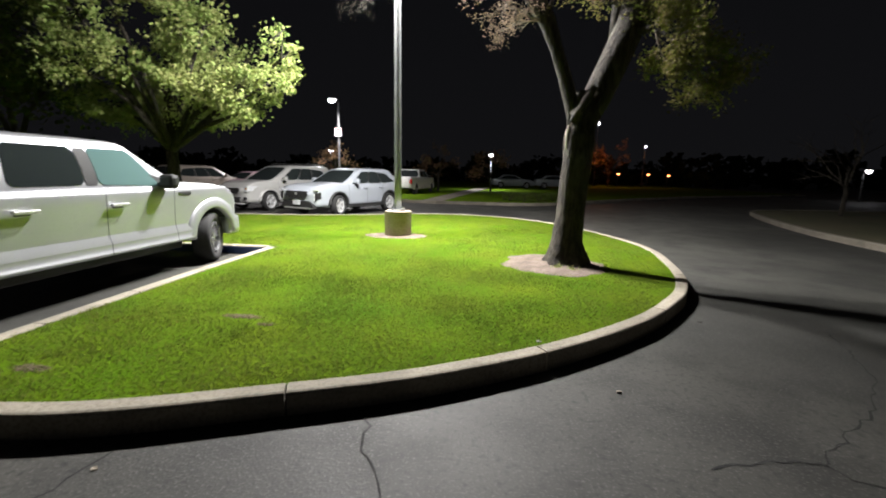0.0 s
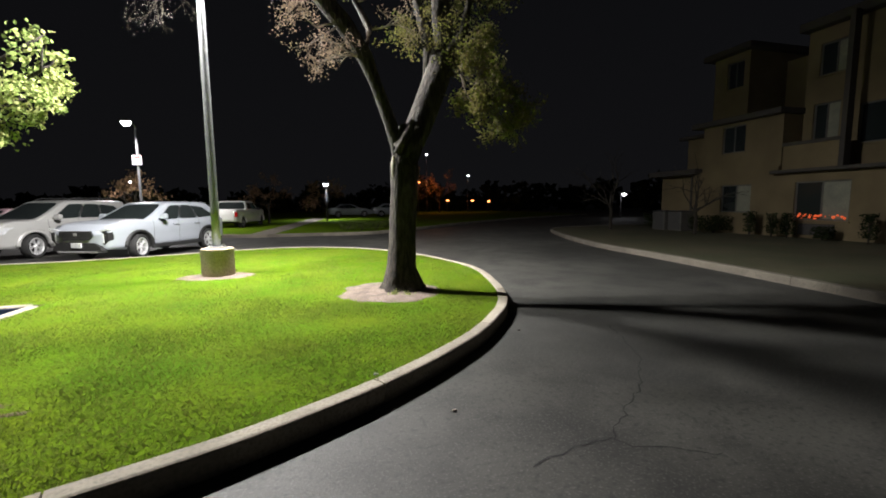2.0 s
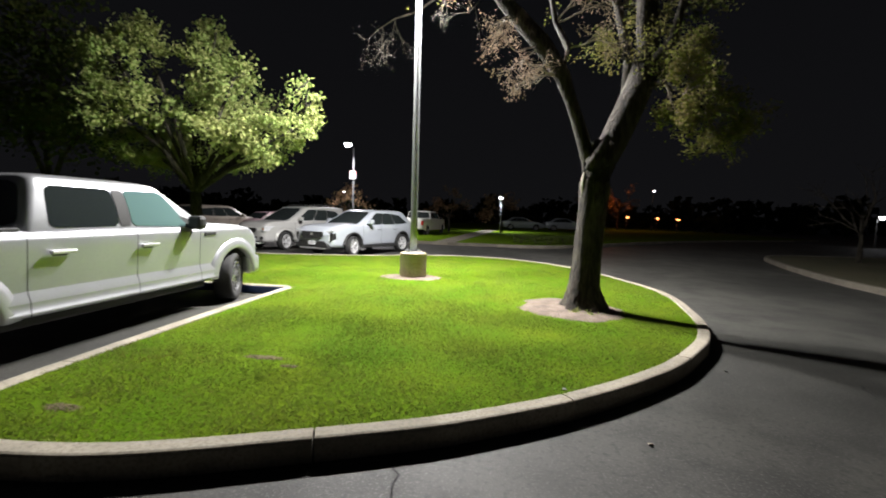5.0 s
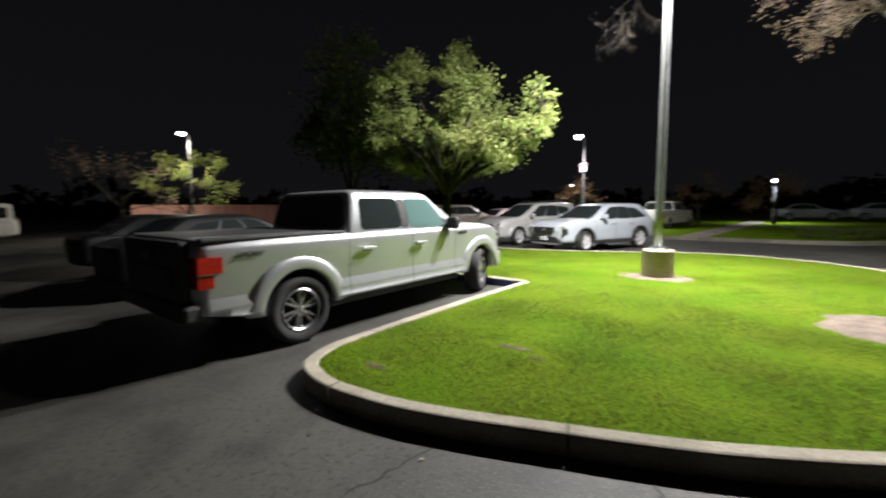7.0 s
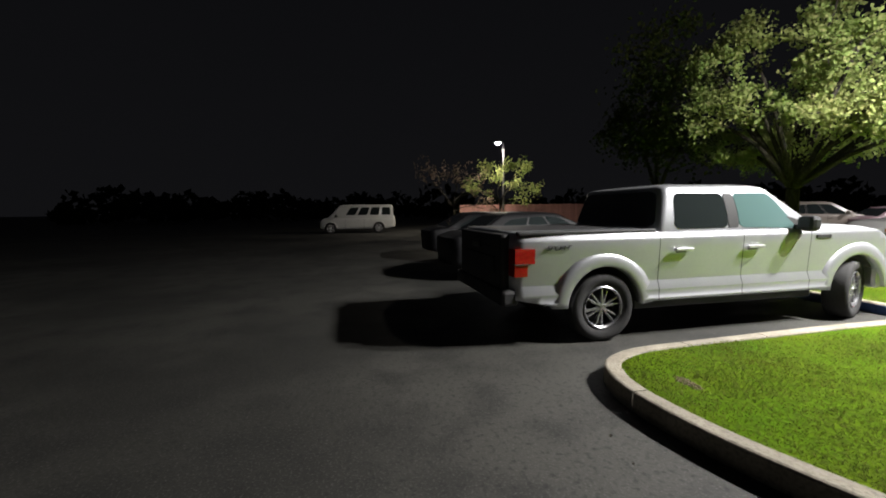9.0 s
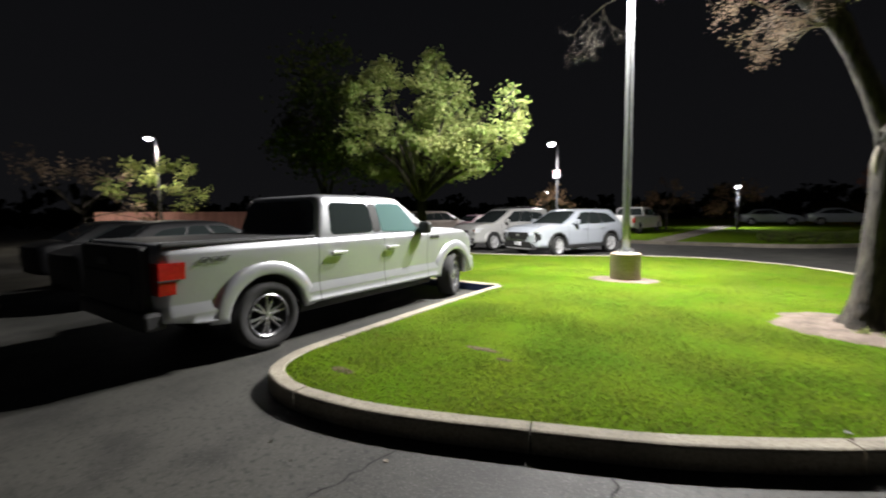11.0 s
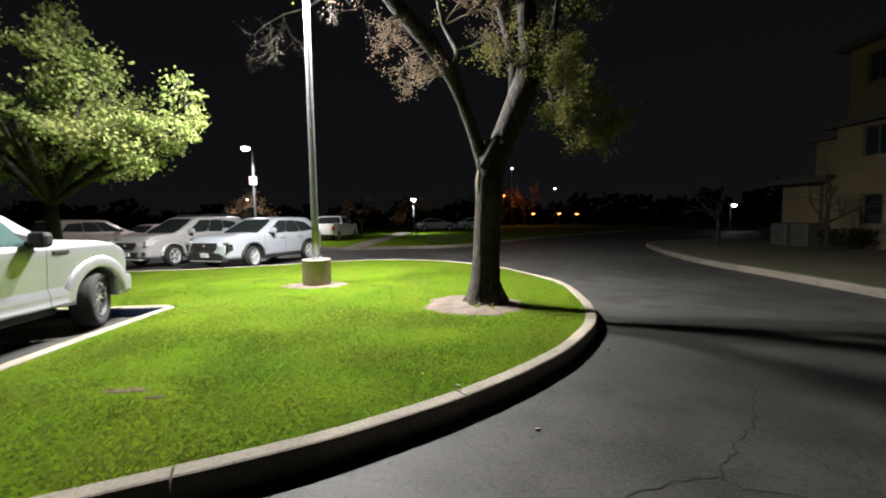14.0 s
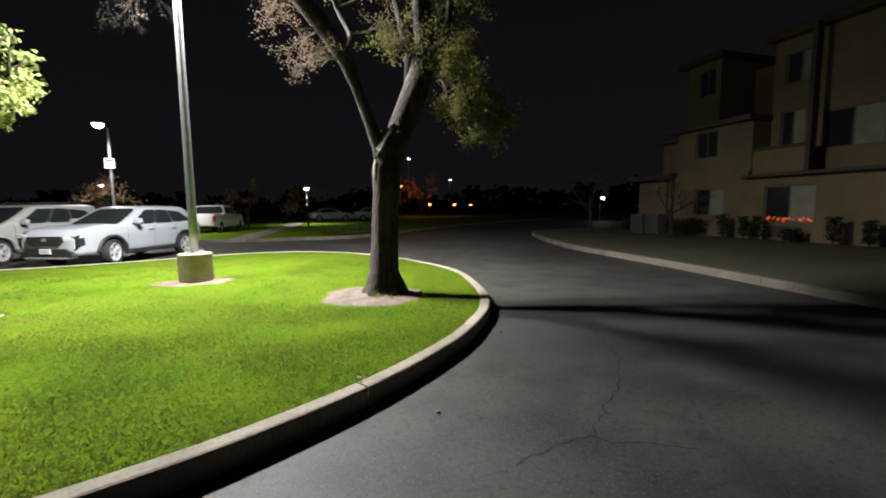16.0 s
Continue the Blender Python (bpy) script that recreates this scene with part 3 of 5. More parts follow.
TRUCK = dict(
    rear=-1.04, front=4.34, wheelbase=3.72, arch=0.47, axle=0.40, half=1.0, sill=0.43, pinch=0.05, crown=0.03, bulge=0.10, black_until=0.68,
    top=((-1.04, 1.24), (0.66, 1.24), (0.70, 1.215), (2.75, 1.215), (3.0, 1.245), (3.3, 1.25), (3.8, 1.225), (4.06, 1.18), (4.24, 1.09), (4.34, 0.96)),
    side=((0.43, 0.955), (0.445, 0.985), (0.475, 0.990), (0.485, 0.978), (0.56, 0.986), (0.572, 0.986), (0.665, 0.952), (0.675, 0.951), (0.85, 0.962), (1.05, 0.974), (1.14, 0.978), (1.16, 0.975), (1.25, 0.928)),
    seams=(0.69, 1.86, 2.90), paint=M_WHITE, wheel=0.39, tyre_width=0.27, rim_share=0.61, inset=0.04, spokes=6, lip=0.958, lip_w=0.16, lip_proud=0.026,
    cab=dict(rear0=0.70, rear1=0.84, front0=3.18, front1=2.30, w0=0.91, w1=0.79, z0=1.215, z1=1.765),
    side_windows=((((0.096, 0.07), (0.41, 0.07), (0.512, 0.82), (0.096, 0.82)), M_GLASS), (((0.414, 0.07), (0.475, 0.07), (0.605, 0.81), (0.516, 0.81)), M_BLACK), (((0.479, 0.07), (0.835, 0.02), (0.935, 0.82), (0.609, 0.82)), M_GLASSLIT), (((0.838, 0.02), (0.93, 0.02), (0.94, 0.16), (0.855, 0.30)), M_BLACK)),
    handles=((0.98, 1.02), (2.0, 1.02)), handle_paint=M_CHROME, handle_label="chrome door handle", mirror=(2.72, 1.19), mirror_h=0.19, mirror_paint=M_BLACK, steer=20)

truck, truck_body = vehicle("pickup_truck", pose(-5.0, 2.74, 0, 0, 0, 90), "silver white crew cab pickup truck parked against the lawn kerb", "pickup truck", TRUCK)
for s in (-1, 1):
    bm = bmesh.new()
    lamp_out = ((s * 0.80, 0.785), (s * 0.967, 0.785), (s * 0.978, 0.90), (s * 0.985, 1.08), (s * 0.80, 1.08))
    prism(bm, lamp_out, -1.075, -0.93)
    prism(bm, tuple((y, z) for y, z in ((s * 0.80, 0.92), (s * 0.980, 0.92), (s * 0.987, 1.078), (s * 0.80, 1.078))), -0.94, -0.85)
    tail = part("tail_light", bm, M_TAIL, truck, "red tail light")
    bm = bmesh.new()
    block(bm, -1.079, -0.90, min(s * 0.90, s * 0.990), max(s * 0.90, s * 0.990), 0.912, 0.924, 0.002)
    part("lens_rib", bm, M_BLACK, tail)
# Bumper and tailgate are black to put the unlit tail's shade into colour.
bm = bmesh.new()
block(bm, -1.20, -1.0, -0.92, 0.92, 0.46, 0.64, 0.04)
part("rear_bumper", bm, M_BLACK, truck, "rear bumper coloured black for the shade at the tail")
bm = bmesh.new()
block(bm, -1.165, -1.02, -0.80, 0.80, 0.60, 1.235, 0.04)
block(bm, -1.185, -1.15, -0.62, 0.62, 0.78, 0.98, 0.02)
tailgate = part("tailgate", bm, M_BLACK, truck, "tailgate coloured black for its shade, with a raised panel")
bm = bmesh.new()
block(bm, -1.20, -1.16, -0.14, 0.14, 1.04, 1.12, 0.015)
part("gate_handle", bm, M_GREYPLASTIC, tailgate)
bm = bmesh.new()
block(bm, 4.10, 4.42, -0.955, 0.955, 0.38, 0.70, 0.06)
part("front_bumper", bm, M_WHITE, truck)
for y0 in (-0.945, 0.865):
    bm = bmesh.new()
    block(bm, -1.03, 0.66, y0, y0 + 0.08, 1.215, 1.262, 0.015)
    part("bed_rail", bm, M_BLACK, truck, "black bed rail cap")
for s in (-1, 1):
    bm = bmesh.new()
    block(bm, 2.98, 3.22, min(s * 0.955, s * 0.988), max(s * 0.955, s * 0.988), 1.09, 1.14, 0.008)
    part("fender_badge", bm, M_BLACK, truck, "dark fender vent badge")
# slanted decal on the bed side
text = bpy.data.curves.new("side_decal", "FONT")
text.body, text.size, text.shear, text.extrude, text.align_x = "SPORT", 0.075, 0.4, 0.003, "LEFT"
text_ob = new("decal_source", text)
bpy.context.view_layer.update()
decal_me = bpy.data.meshes.new_from_object(text_ob.evaluated_get(bpy.context.evaluated_depsgraph_get()))
bpy.data.objects.remove(text_ob)
decal_me.materials.clear()
decal_me.materials.append(M_BLACK)
decal = new("side_decal", decal_me)
decal.parent = truck
decal.matrix_basis = pose(-0.72, -0.9645, 1.055, 90, 0, -2.1)
decal.scale.x = 1.25
tagged(decal, "dark grey lettering on the bed side")
bm = bmesh.new()
block(bm, 0.5, 3.2, -0.80, 0.80, 0.30, 0.47, 0.03)
tube(bm, [Vector((0, -0.8, 0.4)), Vector((0, 0.8, 0.4))], [0.06, 0.06])
tube(bm, [Vector((3.72, -0.8, 0.4)), Vector((3.72, 0.8, 0.4))], [0.06, 0.06])
part("chassis", bm, M_BLACK, truck)

SUV = dict(
    rear=-0.86, front=3.66, wheelbase=2.78, arch=0.41, axle=0.36, half=0.93, sill=0.30, pinch=0.09, crown=0.04, bulge=0.14, black_until=-9,
    top=((-0.86, 1.02), (-0.7, 1.10), (2.0, 1.05), (2.3, 1.08), (3.2, 1.04), (3.5, 0.98), (3.62, 0.92), (3.66, 0.84)),
    side=((0.25, 0.93), (0.45, 0.97), (0.7, 0.985), (0.85, 1.0), (1.0, 0.98), (1.1, 0.94)),
    seams=(0.42, 1.32, 2.30), paint=M_SILVER, wheel=0.35, tyre_width=0.235, spokes=5, lip=0.975, lip_w=0.085, lip_proud=0.025, lip_paint=M_BLACK,
    cab=dict(rear0=-0.80, rear1=-0.20, front0=2.55, front1=1.50, w0=0.87, w1=0.69, z0=1.05, z1=1.60),
    side_windows=((((0.10, 0.16), (0.36, 0.06), (0.44, 0.80), (0.20, 0.70)), M_GLASS), (((0.363, 0.06), (0.382, 0.06), (0.462, 0.81), (0.443, 0.80)), M_BLACK), (((0.385, 0.06), (0.61, 0.06), (0.665, 0.83), (0.465, 0.81)), M_GLASS), (((0.613, 0.06), (0.632, 0.06), (0.69, 0.83), (0.668, 0.83)), M_BLACK), (((0.635, 0.06), (0.89, 0.04), (0.89, 0.80), (0.693, 0.83)), M_GLASS)),
    handles=((0.55, 0.93), (1.45, 0.93)), mirror=(2.02, 1.09), mirror_h=0.17, mirror_paint=M_SILVER, steer=14, inset=-0.01, rim_share=0.7, rim_metal=M_ALLOY_LIT, group="parked cars")


def suv_front(car, spec, sharp=True):
    """Grille, lamps, plate and lower intake on a nose."""
    f = spec["front"]
    lift = 0.0 if sharp else 0.05
    bm = bmesh.new()
    prism(bm, ((-0.36, 0.60 + lift), (0.36, 0.60 + lift), (0.50, 0.72 + lift), (0.47, 0.84), (-0.47, 0.84), (-0.50, 0.72 + lift)), f - 0.1, f + 0.162)
    grille = part("grille", bm, M_BLACK, car, "black grille")
    for k in range(4):
        bm = bmesh.new()
        z = 0.65 + lift + 0.045 * k
        block(bm, f + 0.12, f + 0.168, -0.40, 0.40, z, z + 0.010, 0.002)
        part("grille_bar", bm, M_GREYPLASTIC, grille)
    bm = bmesh.new()
    block(bm, f + 0.155, f + 0.175, -0.055, 0.055, 0.72, 0.79, 0.01)
    part("badge", bm, M_CHROME, car, "chrome badge")
    bm = bmesh.new()
    wide = 0.74 if sharp else 0.48
    prism(bm, ((-wide, 0.32), (wide, 0.32), (wide * 0.92, 0.44), (0.52, 0.53), (-0.52, 0.53), (-wide * 0.92, 0.44)), f - 0.2, f + 0.150 if sharp else f + 0.135)
    part("lower_intake", bm, M_BLACK, car, "black lower intake")
    bm = bmesh.new()
    block(bm, f - 0.15, f + 0.165, -0.60, 0.60, 0.265, 0.315, 0.02)
    part("skid_plate", bm, M_CHROME if sharp else spec["paint"], car)
    bm = bmesh.new()
    block(bm, f + 0.13, f + 0.172, -0.155, 0.155, 0.40, 0.53, 0.008)
    part("number_plate", bm, M_HEAD, car, "pale number plate")
    for s in (-1, 1):
        lo, hi = (min, max)
        if sharp:
            bm = bmesh.new()
            prism(bm, ((s * 0.54, 0.80), (s * 0.86, 0.86), (s * 0.875, 0.91), (s * 0.54, 0.85)), f - 0.42, f + 0.085)
            part("headlight", bm, M_HEAD, car, "slim clear headlight")
            bm = bmesh.new()
            prism(bm, ((s * 0.62, 0.56), (s * 0.72, 0.48), (s * 0.85, 0.60), (s * 0.86, 0.80), (s * 0.56, 0.79)), f - 0.30, f + 0.055)
            pod = part("lamp_pod", bm, M_BLACK, car, "dark lamp pod")
            bm = bmesh.new()
            block(bm, f - 0.05, f + 0.068, lo(s * 0.70, s * 0.735), hi(s * 0.70, s * 0.735), 0.53, 0.77, 0.006)
            part("light_strip", bm, M_HEAD, pod, "thin upright light strip")
        else:
            bm = bmesh.new()
            prism(bm, ((s * 0.54, 0.70), (s * 0.84, 0.74), (s * 0.87, 0.92), (s * 0.56, 0.86)), f - 0.42, f + 0.075)
            lamp = part("headlight", bm, M_HEAD, car, "large clear headlight")
            bm = bmesh.new()
            block(bm, f - 0.2, f + 0.08, lo(s * 0.74, s * 0.83), hi(s * 0.74, s * 0.83), 0.77, 0.86, 0.01)
            part("turn_signal", bm, M_AMBERLENS, lamp, "amber turn signal")
            bm = bmesh.new()
            block(bm, f - 0.15, f + 0.09, lo(s * 0.62, s * 0.74), hi(s * 0.62, s * 0.74), 0.42, 0.54, 0.03)
            part("fog_light", bm, M_BLACK, car)
        bm = bmesh.new()
        y = spec["half"]
        block(bm, 0.40, spec["wheelbase"] - 0.40, lo(s * (y - 0.09), s * (y + 0.012)), hi(s * (y - 0.09), s * (y + 0.012)), 0.26, 0.38 if sharp else 0.31, 0.02)
        part("sill_cladding", bm, M_BLACK, car, "black sill cladding")


suv, suv_body = vehicle("suv", pose(-4.49, 16.8, 0, 0, 0, -112.8), "silver blue compact suv parked nose to the lawn", "car", SUV)
suv_front(suv, SUV)
SUV2 = dict(SUV, paint=M_BEIGE, mirror_paint=M_BEIGE, rear=-0.80, front=3.42, wheelbase=2.56, half=0.9, lip_paint=M_BEIGE,
            top=((-0.80, 1.08), (-0.6, 1.14), (1.9, 1.10), (2.2, 1.10), (3.0, 1.06), (3.28, 1.0), (3.40, 0.93), (3.42, 0.84)),
            side=((0.25, 0.93), (0.45, 0.97), (0.7, 0.985), (0.85, 1.0), (1.0, 0.98), (1.15, 0.94)),
            cab=dict(rear0=-0.78, rear1=-0.60, front0=2.45, front1=1.45, w0=0.84, w1=0.68, z0=1.10, z1=1.68), seams=(0.38, 1.22, 2.15), handles=((0.5, 0.98), (1.35, 0.98)), mirror=(1.95, 1.1))
suv2, suv2_body = vehicle("suv", pose(-7.65, 17.75, 0, 0, 0, -112.8), "champagne coloured suv with roof rails parked beside another", "car", SUV2)
suv_front(suv2, SUV2, False)
for s in (-1, 1):
    bm = bmesh.new()
    tube(bm, [Vector((-0.35, s * 0.60, 1.70)), Vector((-0.2, s * 0.6, 1.76)), Vector((1.1, s * 0.6, 1.76)), Vector((1.3, s * 0.6, 1.70))], [0.018] * 4, 6)
    part("roof_rail", bm, M_BLACK, suv2)
SEDAN = dict(SUV, paint=M_DARKPAINT, mirror_paint=M_DARKPAINT, lip_paint=M_DARKPAINT, wheel=0.32, axle=0.33, arch=0.37, half=0.9, sill=0.25,
             top=((-0.86, 0.92), (-0.6, 1.0), (2.0, 0.95), (2.3, 0.97), (3.2, 0.85), (3.5, 0.75), (3.66, 0.6)),
             side=((0.2, 0.93), (0.45, 0.97), (0.7, 1.0), (0.85, 0.985), (1.0, 0.95)),
             cab=dict(rear0=-0.55, rear1=0.25, front0=2.5, front1=1.45, w0=0.84, w1=0.62, z0=0.95, z1=1.42), handles=((0.55, 0.83), (1.45, 0.83)), mirror=(2.0, 0.95), steer=0)
vehicle("sedan", pose(-9.0, 3.0, 0, 0, 0, 90), "black sedan parked in the next bay in the dark", "car", SEDAN)
vehicle("sedan", pose(-12.3, 3.2, 0, 0, 0, 90), "black sedan parked in a dark bay", "car", SEDAN)
TANCAR = dict(SUV2, paint=M_TAN, mirror_paint=M_TAN, lip_paint=M_TAN)
tan_car, _tb = vehicle("suv", pose(-15.6, 20.2, 0, 0, 0, 67), "tan suv parked tail out behind the tree", "car", TANCAR)
for s in (-1, 1):
    bm = bmesh.new()
    block(bm, -0.90, -0.74, min(s * 0.70, s * 0.86), max(s * 0.70, s * 0.86), 0.75, 1.15, 0.03)
    part("tail_light", bm, M_TAIL, tan_car, "red tail light")
PINKCAR = dict(SEDAN, paint=M_PINK, mirror_paint=M_PINK, lip_paint=M_PINK)
vehicle("sedan", pose(-13.6, 22.6, 0, 0, 0, 67), "dull rose coloured sedan parked in a row", "car", PINKCAR)
FARTRUCK = dict(TRUCK, paint=M_PLAINWHITE, group="parked cars", black_until=-9)
far_truck, ftb = vehicle("pickup_truck", pose(-5.75, 29.0, 0, 0, 0, 82), "white pickup truck parked at the far side of the drive", "pickup truck", FARTRUCK)
bm = bmesh.new()
for s in (-1, 1):
    block(bm, -1.10, -0.95, min(s * 0.82, s * 0.96), max(s * 0.82, s * 0.96), 0.80, 1.10, 0.02)
part("tail_light", bm, M_TAIL, far_truck, "red tail light")
VAN = dict(SUV, paint=M_PLAINWHITE, mirror_paint=M_BLACK, lip_paint=M_PLAINWHITE, front=3.9, wheelbase=3.3, rear=-1.1,
           top=((-1.1, 1.15), (2.9, 1.12), (3.2, 1.12), (3.75, 1.0), (3.9, 0.85)), seams=(1.0, 2.3),
           cab=dict(rear0=-1.05, rear1=-1.0, front0=3.4, front1=2.6, w0=0.9, w1=0.84, z0=1.12, z1=1.95), mirror=(2.9, 1.1),
           side_windows=tuple((((a, 0.15), (a + 0.15, 0.15), (a + 0.15, 0.78), (a, 0.78)), M_GLASS) for a in (0.05, 0.24, 0.43, 0.62)))
vehicle("van", pose(-30.5, 2.2, 0, 0, 0, -90), "white passenger van parked across the dark lot", "van", VAN)

# ---- lamp pole ----


def lamp_pole(m, height, base_h, base_r, label, base_label, light_mat, sign=False, r=0.075, arms=(-0.4,), lens=0.22, drop=0.16, steel=None):
    steel = steel or M_FARPOLE
    p = thing("street_lamp", m, label, "street lamp", "street lamps")
    if base_h:
        bm = bmesh.new()
        lathe(bm, [(base_r * 0.98, -0.15), (base_r, 0.02), (base_r, base_h - 0.025), (base_r - 0.02, base_h - 0.004), (base_r - 0.05, base_h), (0.001, base_h)], "z", 32)
        part("pedestal", bm, M_PED, p, base_label)
        bm = bmesh.new()
        block(bm, -0.15, 0.15, -0.15, 0.15, base_h, base_h + 0.025, 0.006)
        for sx in (-1, 1):
            for sy in (-1, 1):
                tube(bm, [Vector((sx * 0.11, sy * 0.11, base_h)), Vector((sx * 0.11, sy * 0.11, base_h + 0.07))], [0.016, 0.016], 6)
        part("base_plate", bm, steel, p, "bolted steel base plate")
    bm = bmesh.new()
    tube(bm, [Vector((0, 0, base_h + 0.02 + (height - base_h) * k / 8)) for k in range(9)], [r * (1 - 0.25 * k / 8) for k in range(9)], 16)
    part("pole", bm, steel, p, "", True)
    bm = bmesh.new()
    tube(bm, [Vector((0, 0, height - 0.35)), Vector((0, 0, height - 0.28))], [r * 0.95, r * 0.95], 16)
    part("collar", bm, steel, p)
    for a in arms:
        bm = bmesh.new()
        tube(bm, [Vector((0, 0, height + 0.0)), Vector((0, a * 0.4, height + 0.08)), Vector((0, a, height + 0.09))], [0.035, 0.035, 0.035], 8)
        part("arm", bm, steel, p)
        bm = bmesh.new()
        block(bm, -0.2, 0.2, a - 0.3, a + 0.3, height + 0.035, height + 0.15, 0.03)
        head = part("lamp_head", bm, steel, p)
        bm = bmesh.new()
        lathe(bm, [(0.001, -drop), (lens * 0.6, -drop * 0.8), (lens, 0.0), (lens * 0.98, 0.034)], "z", 20)
        bmesh.ops.translate(bm, verts=bm.verts, vec=(0, a, height))
        part("lens", bm, light_mat, head, "glowing lamp lens")
    if sign:
        bm = bmesh.new()
        block(bm, -0.22, 0.22, -0.12, -0.10, height - 2.0, height - 1.5, 0.005)
        part("sign", bm, M_SIGN, p, "small white sign with a red band")
        bm = bmesh.new()
        block(bm, -0.2, 0.2, -0.124, -0.12, height - 1.66, height - 1.54)
        part("sign_band", bm, M_TAIL, p)
    return p


M_LENS = glowing("lamp_lens", (1.0, 0.97, 0.92), 40)
M_LENS_FAR = glowing("far_lamp_lens", (0.95, 0.95, 1.0), 30)
M_LENS_AMBER = glowing("amber_lamp_lens", (1.0, 0.28, 0.08), 9)
lamp_pole(pose(*POLE, 0.14, 0, 0, HEAD_TURN), LAMP_Z - 0.1, 0.54, 0.285, "tall grey steel lamp post on a round concrete base", "round tan concrete pedestal", M_LENS, arms=(-ARM, ARM), lens=0.17, drop=0.012, steel=M_POLE)
lamp_pole(pose(-9.2, 26, 0), 5.65, 0, 0.1, "far parking lot lamp post with a small sign, lit", "", M_LENS_FAR, True, arms=(-1.0,))

# ---- trees ----


def leaf_mesh(name, centres, sizes, material, droop=0.3, seed=1, fold=0.25):
    """Many small folded leaves: four corners and a bent midrib each."""
    rng = np.random.default_rng(seed)
    n = len(centres)
    a = rng.normal(size=(n, 3))
    a[:, 2] -= droop
    a /= np.linalg.norm(a, axis=1)[:, None]
    b = np.cross(a, rng.normal(size=(n, 3)))
    b /= np.linalg.norm(b, axis=1)[:, None]
    c = np.cross(a, b)
    s = np.asarray(sizes)[:, None]
    p = np.asarray(centres)
    v = np.stack([p - a * s * 0.5, p + b * s * 0.38 + c * s * fold * 0.5, p + a * s * 0.55, p - b * s * 0.38 + c * s * fold * 0.5], axis=1).reshape(-1, 3)
    f = np.arange(4 * n).reshape(-1, 4)
    tri = np.concatenate([f[:, [0, 1, 2]], f[:, [0, 2, 3]]], axis=0)
    return from_arrays(name, v.tolist(), tri.tolist(), material)


def grow(bm, tips, p, d, length, radius, depth, rng, droop=0.0, spread=0.6, sides=6):
    """A limb that bends, tapers and splits; the ends of its twigs go into tips."""
    pts, n = [Vector(p)], 4
    d = Vector(d).normalized()
    for k in range(n):
        d = (d + Vector((rng.gauss(0, 0.16), rng.gauss(0, 0.16), rng.gauss(0, 0.12) - droop))).normalized()
        pts.append(pts[-1] + d * length / n)
    tube(bm, pts, [radius * (1 - 0.45 * k / n) for k in range(n + 1)], sides, False)
    if depth == 0:
        tips.extend(pts[1:])
        return
    for k in range(rng.choice((2, 3, 3))):
        at = pts[rng.choice((2, 3, 4, 4))]
        e = (d + spread * Vector((rng.gauss(0, 1), rng.gauss(0, 1), rng.gauss(0, 0.7)))).normalized()
        grow(bm, tips, at, e, length * rng.uniform(0.6, 0.8), radius * 0.52, depth - 1, rng, droop, spread, max(4, sides - 1))


def scatter(tips, per, spread, rng):
    out = []
    for t in tips:
        for k in range(per):
            out.append((t.x + rng.gauss(0, spread), t.y + rng.gauss(0, spread), t.z + rng.gauss(0, spread)))
    return out


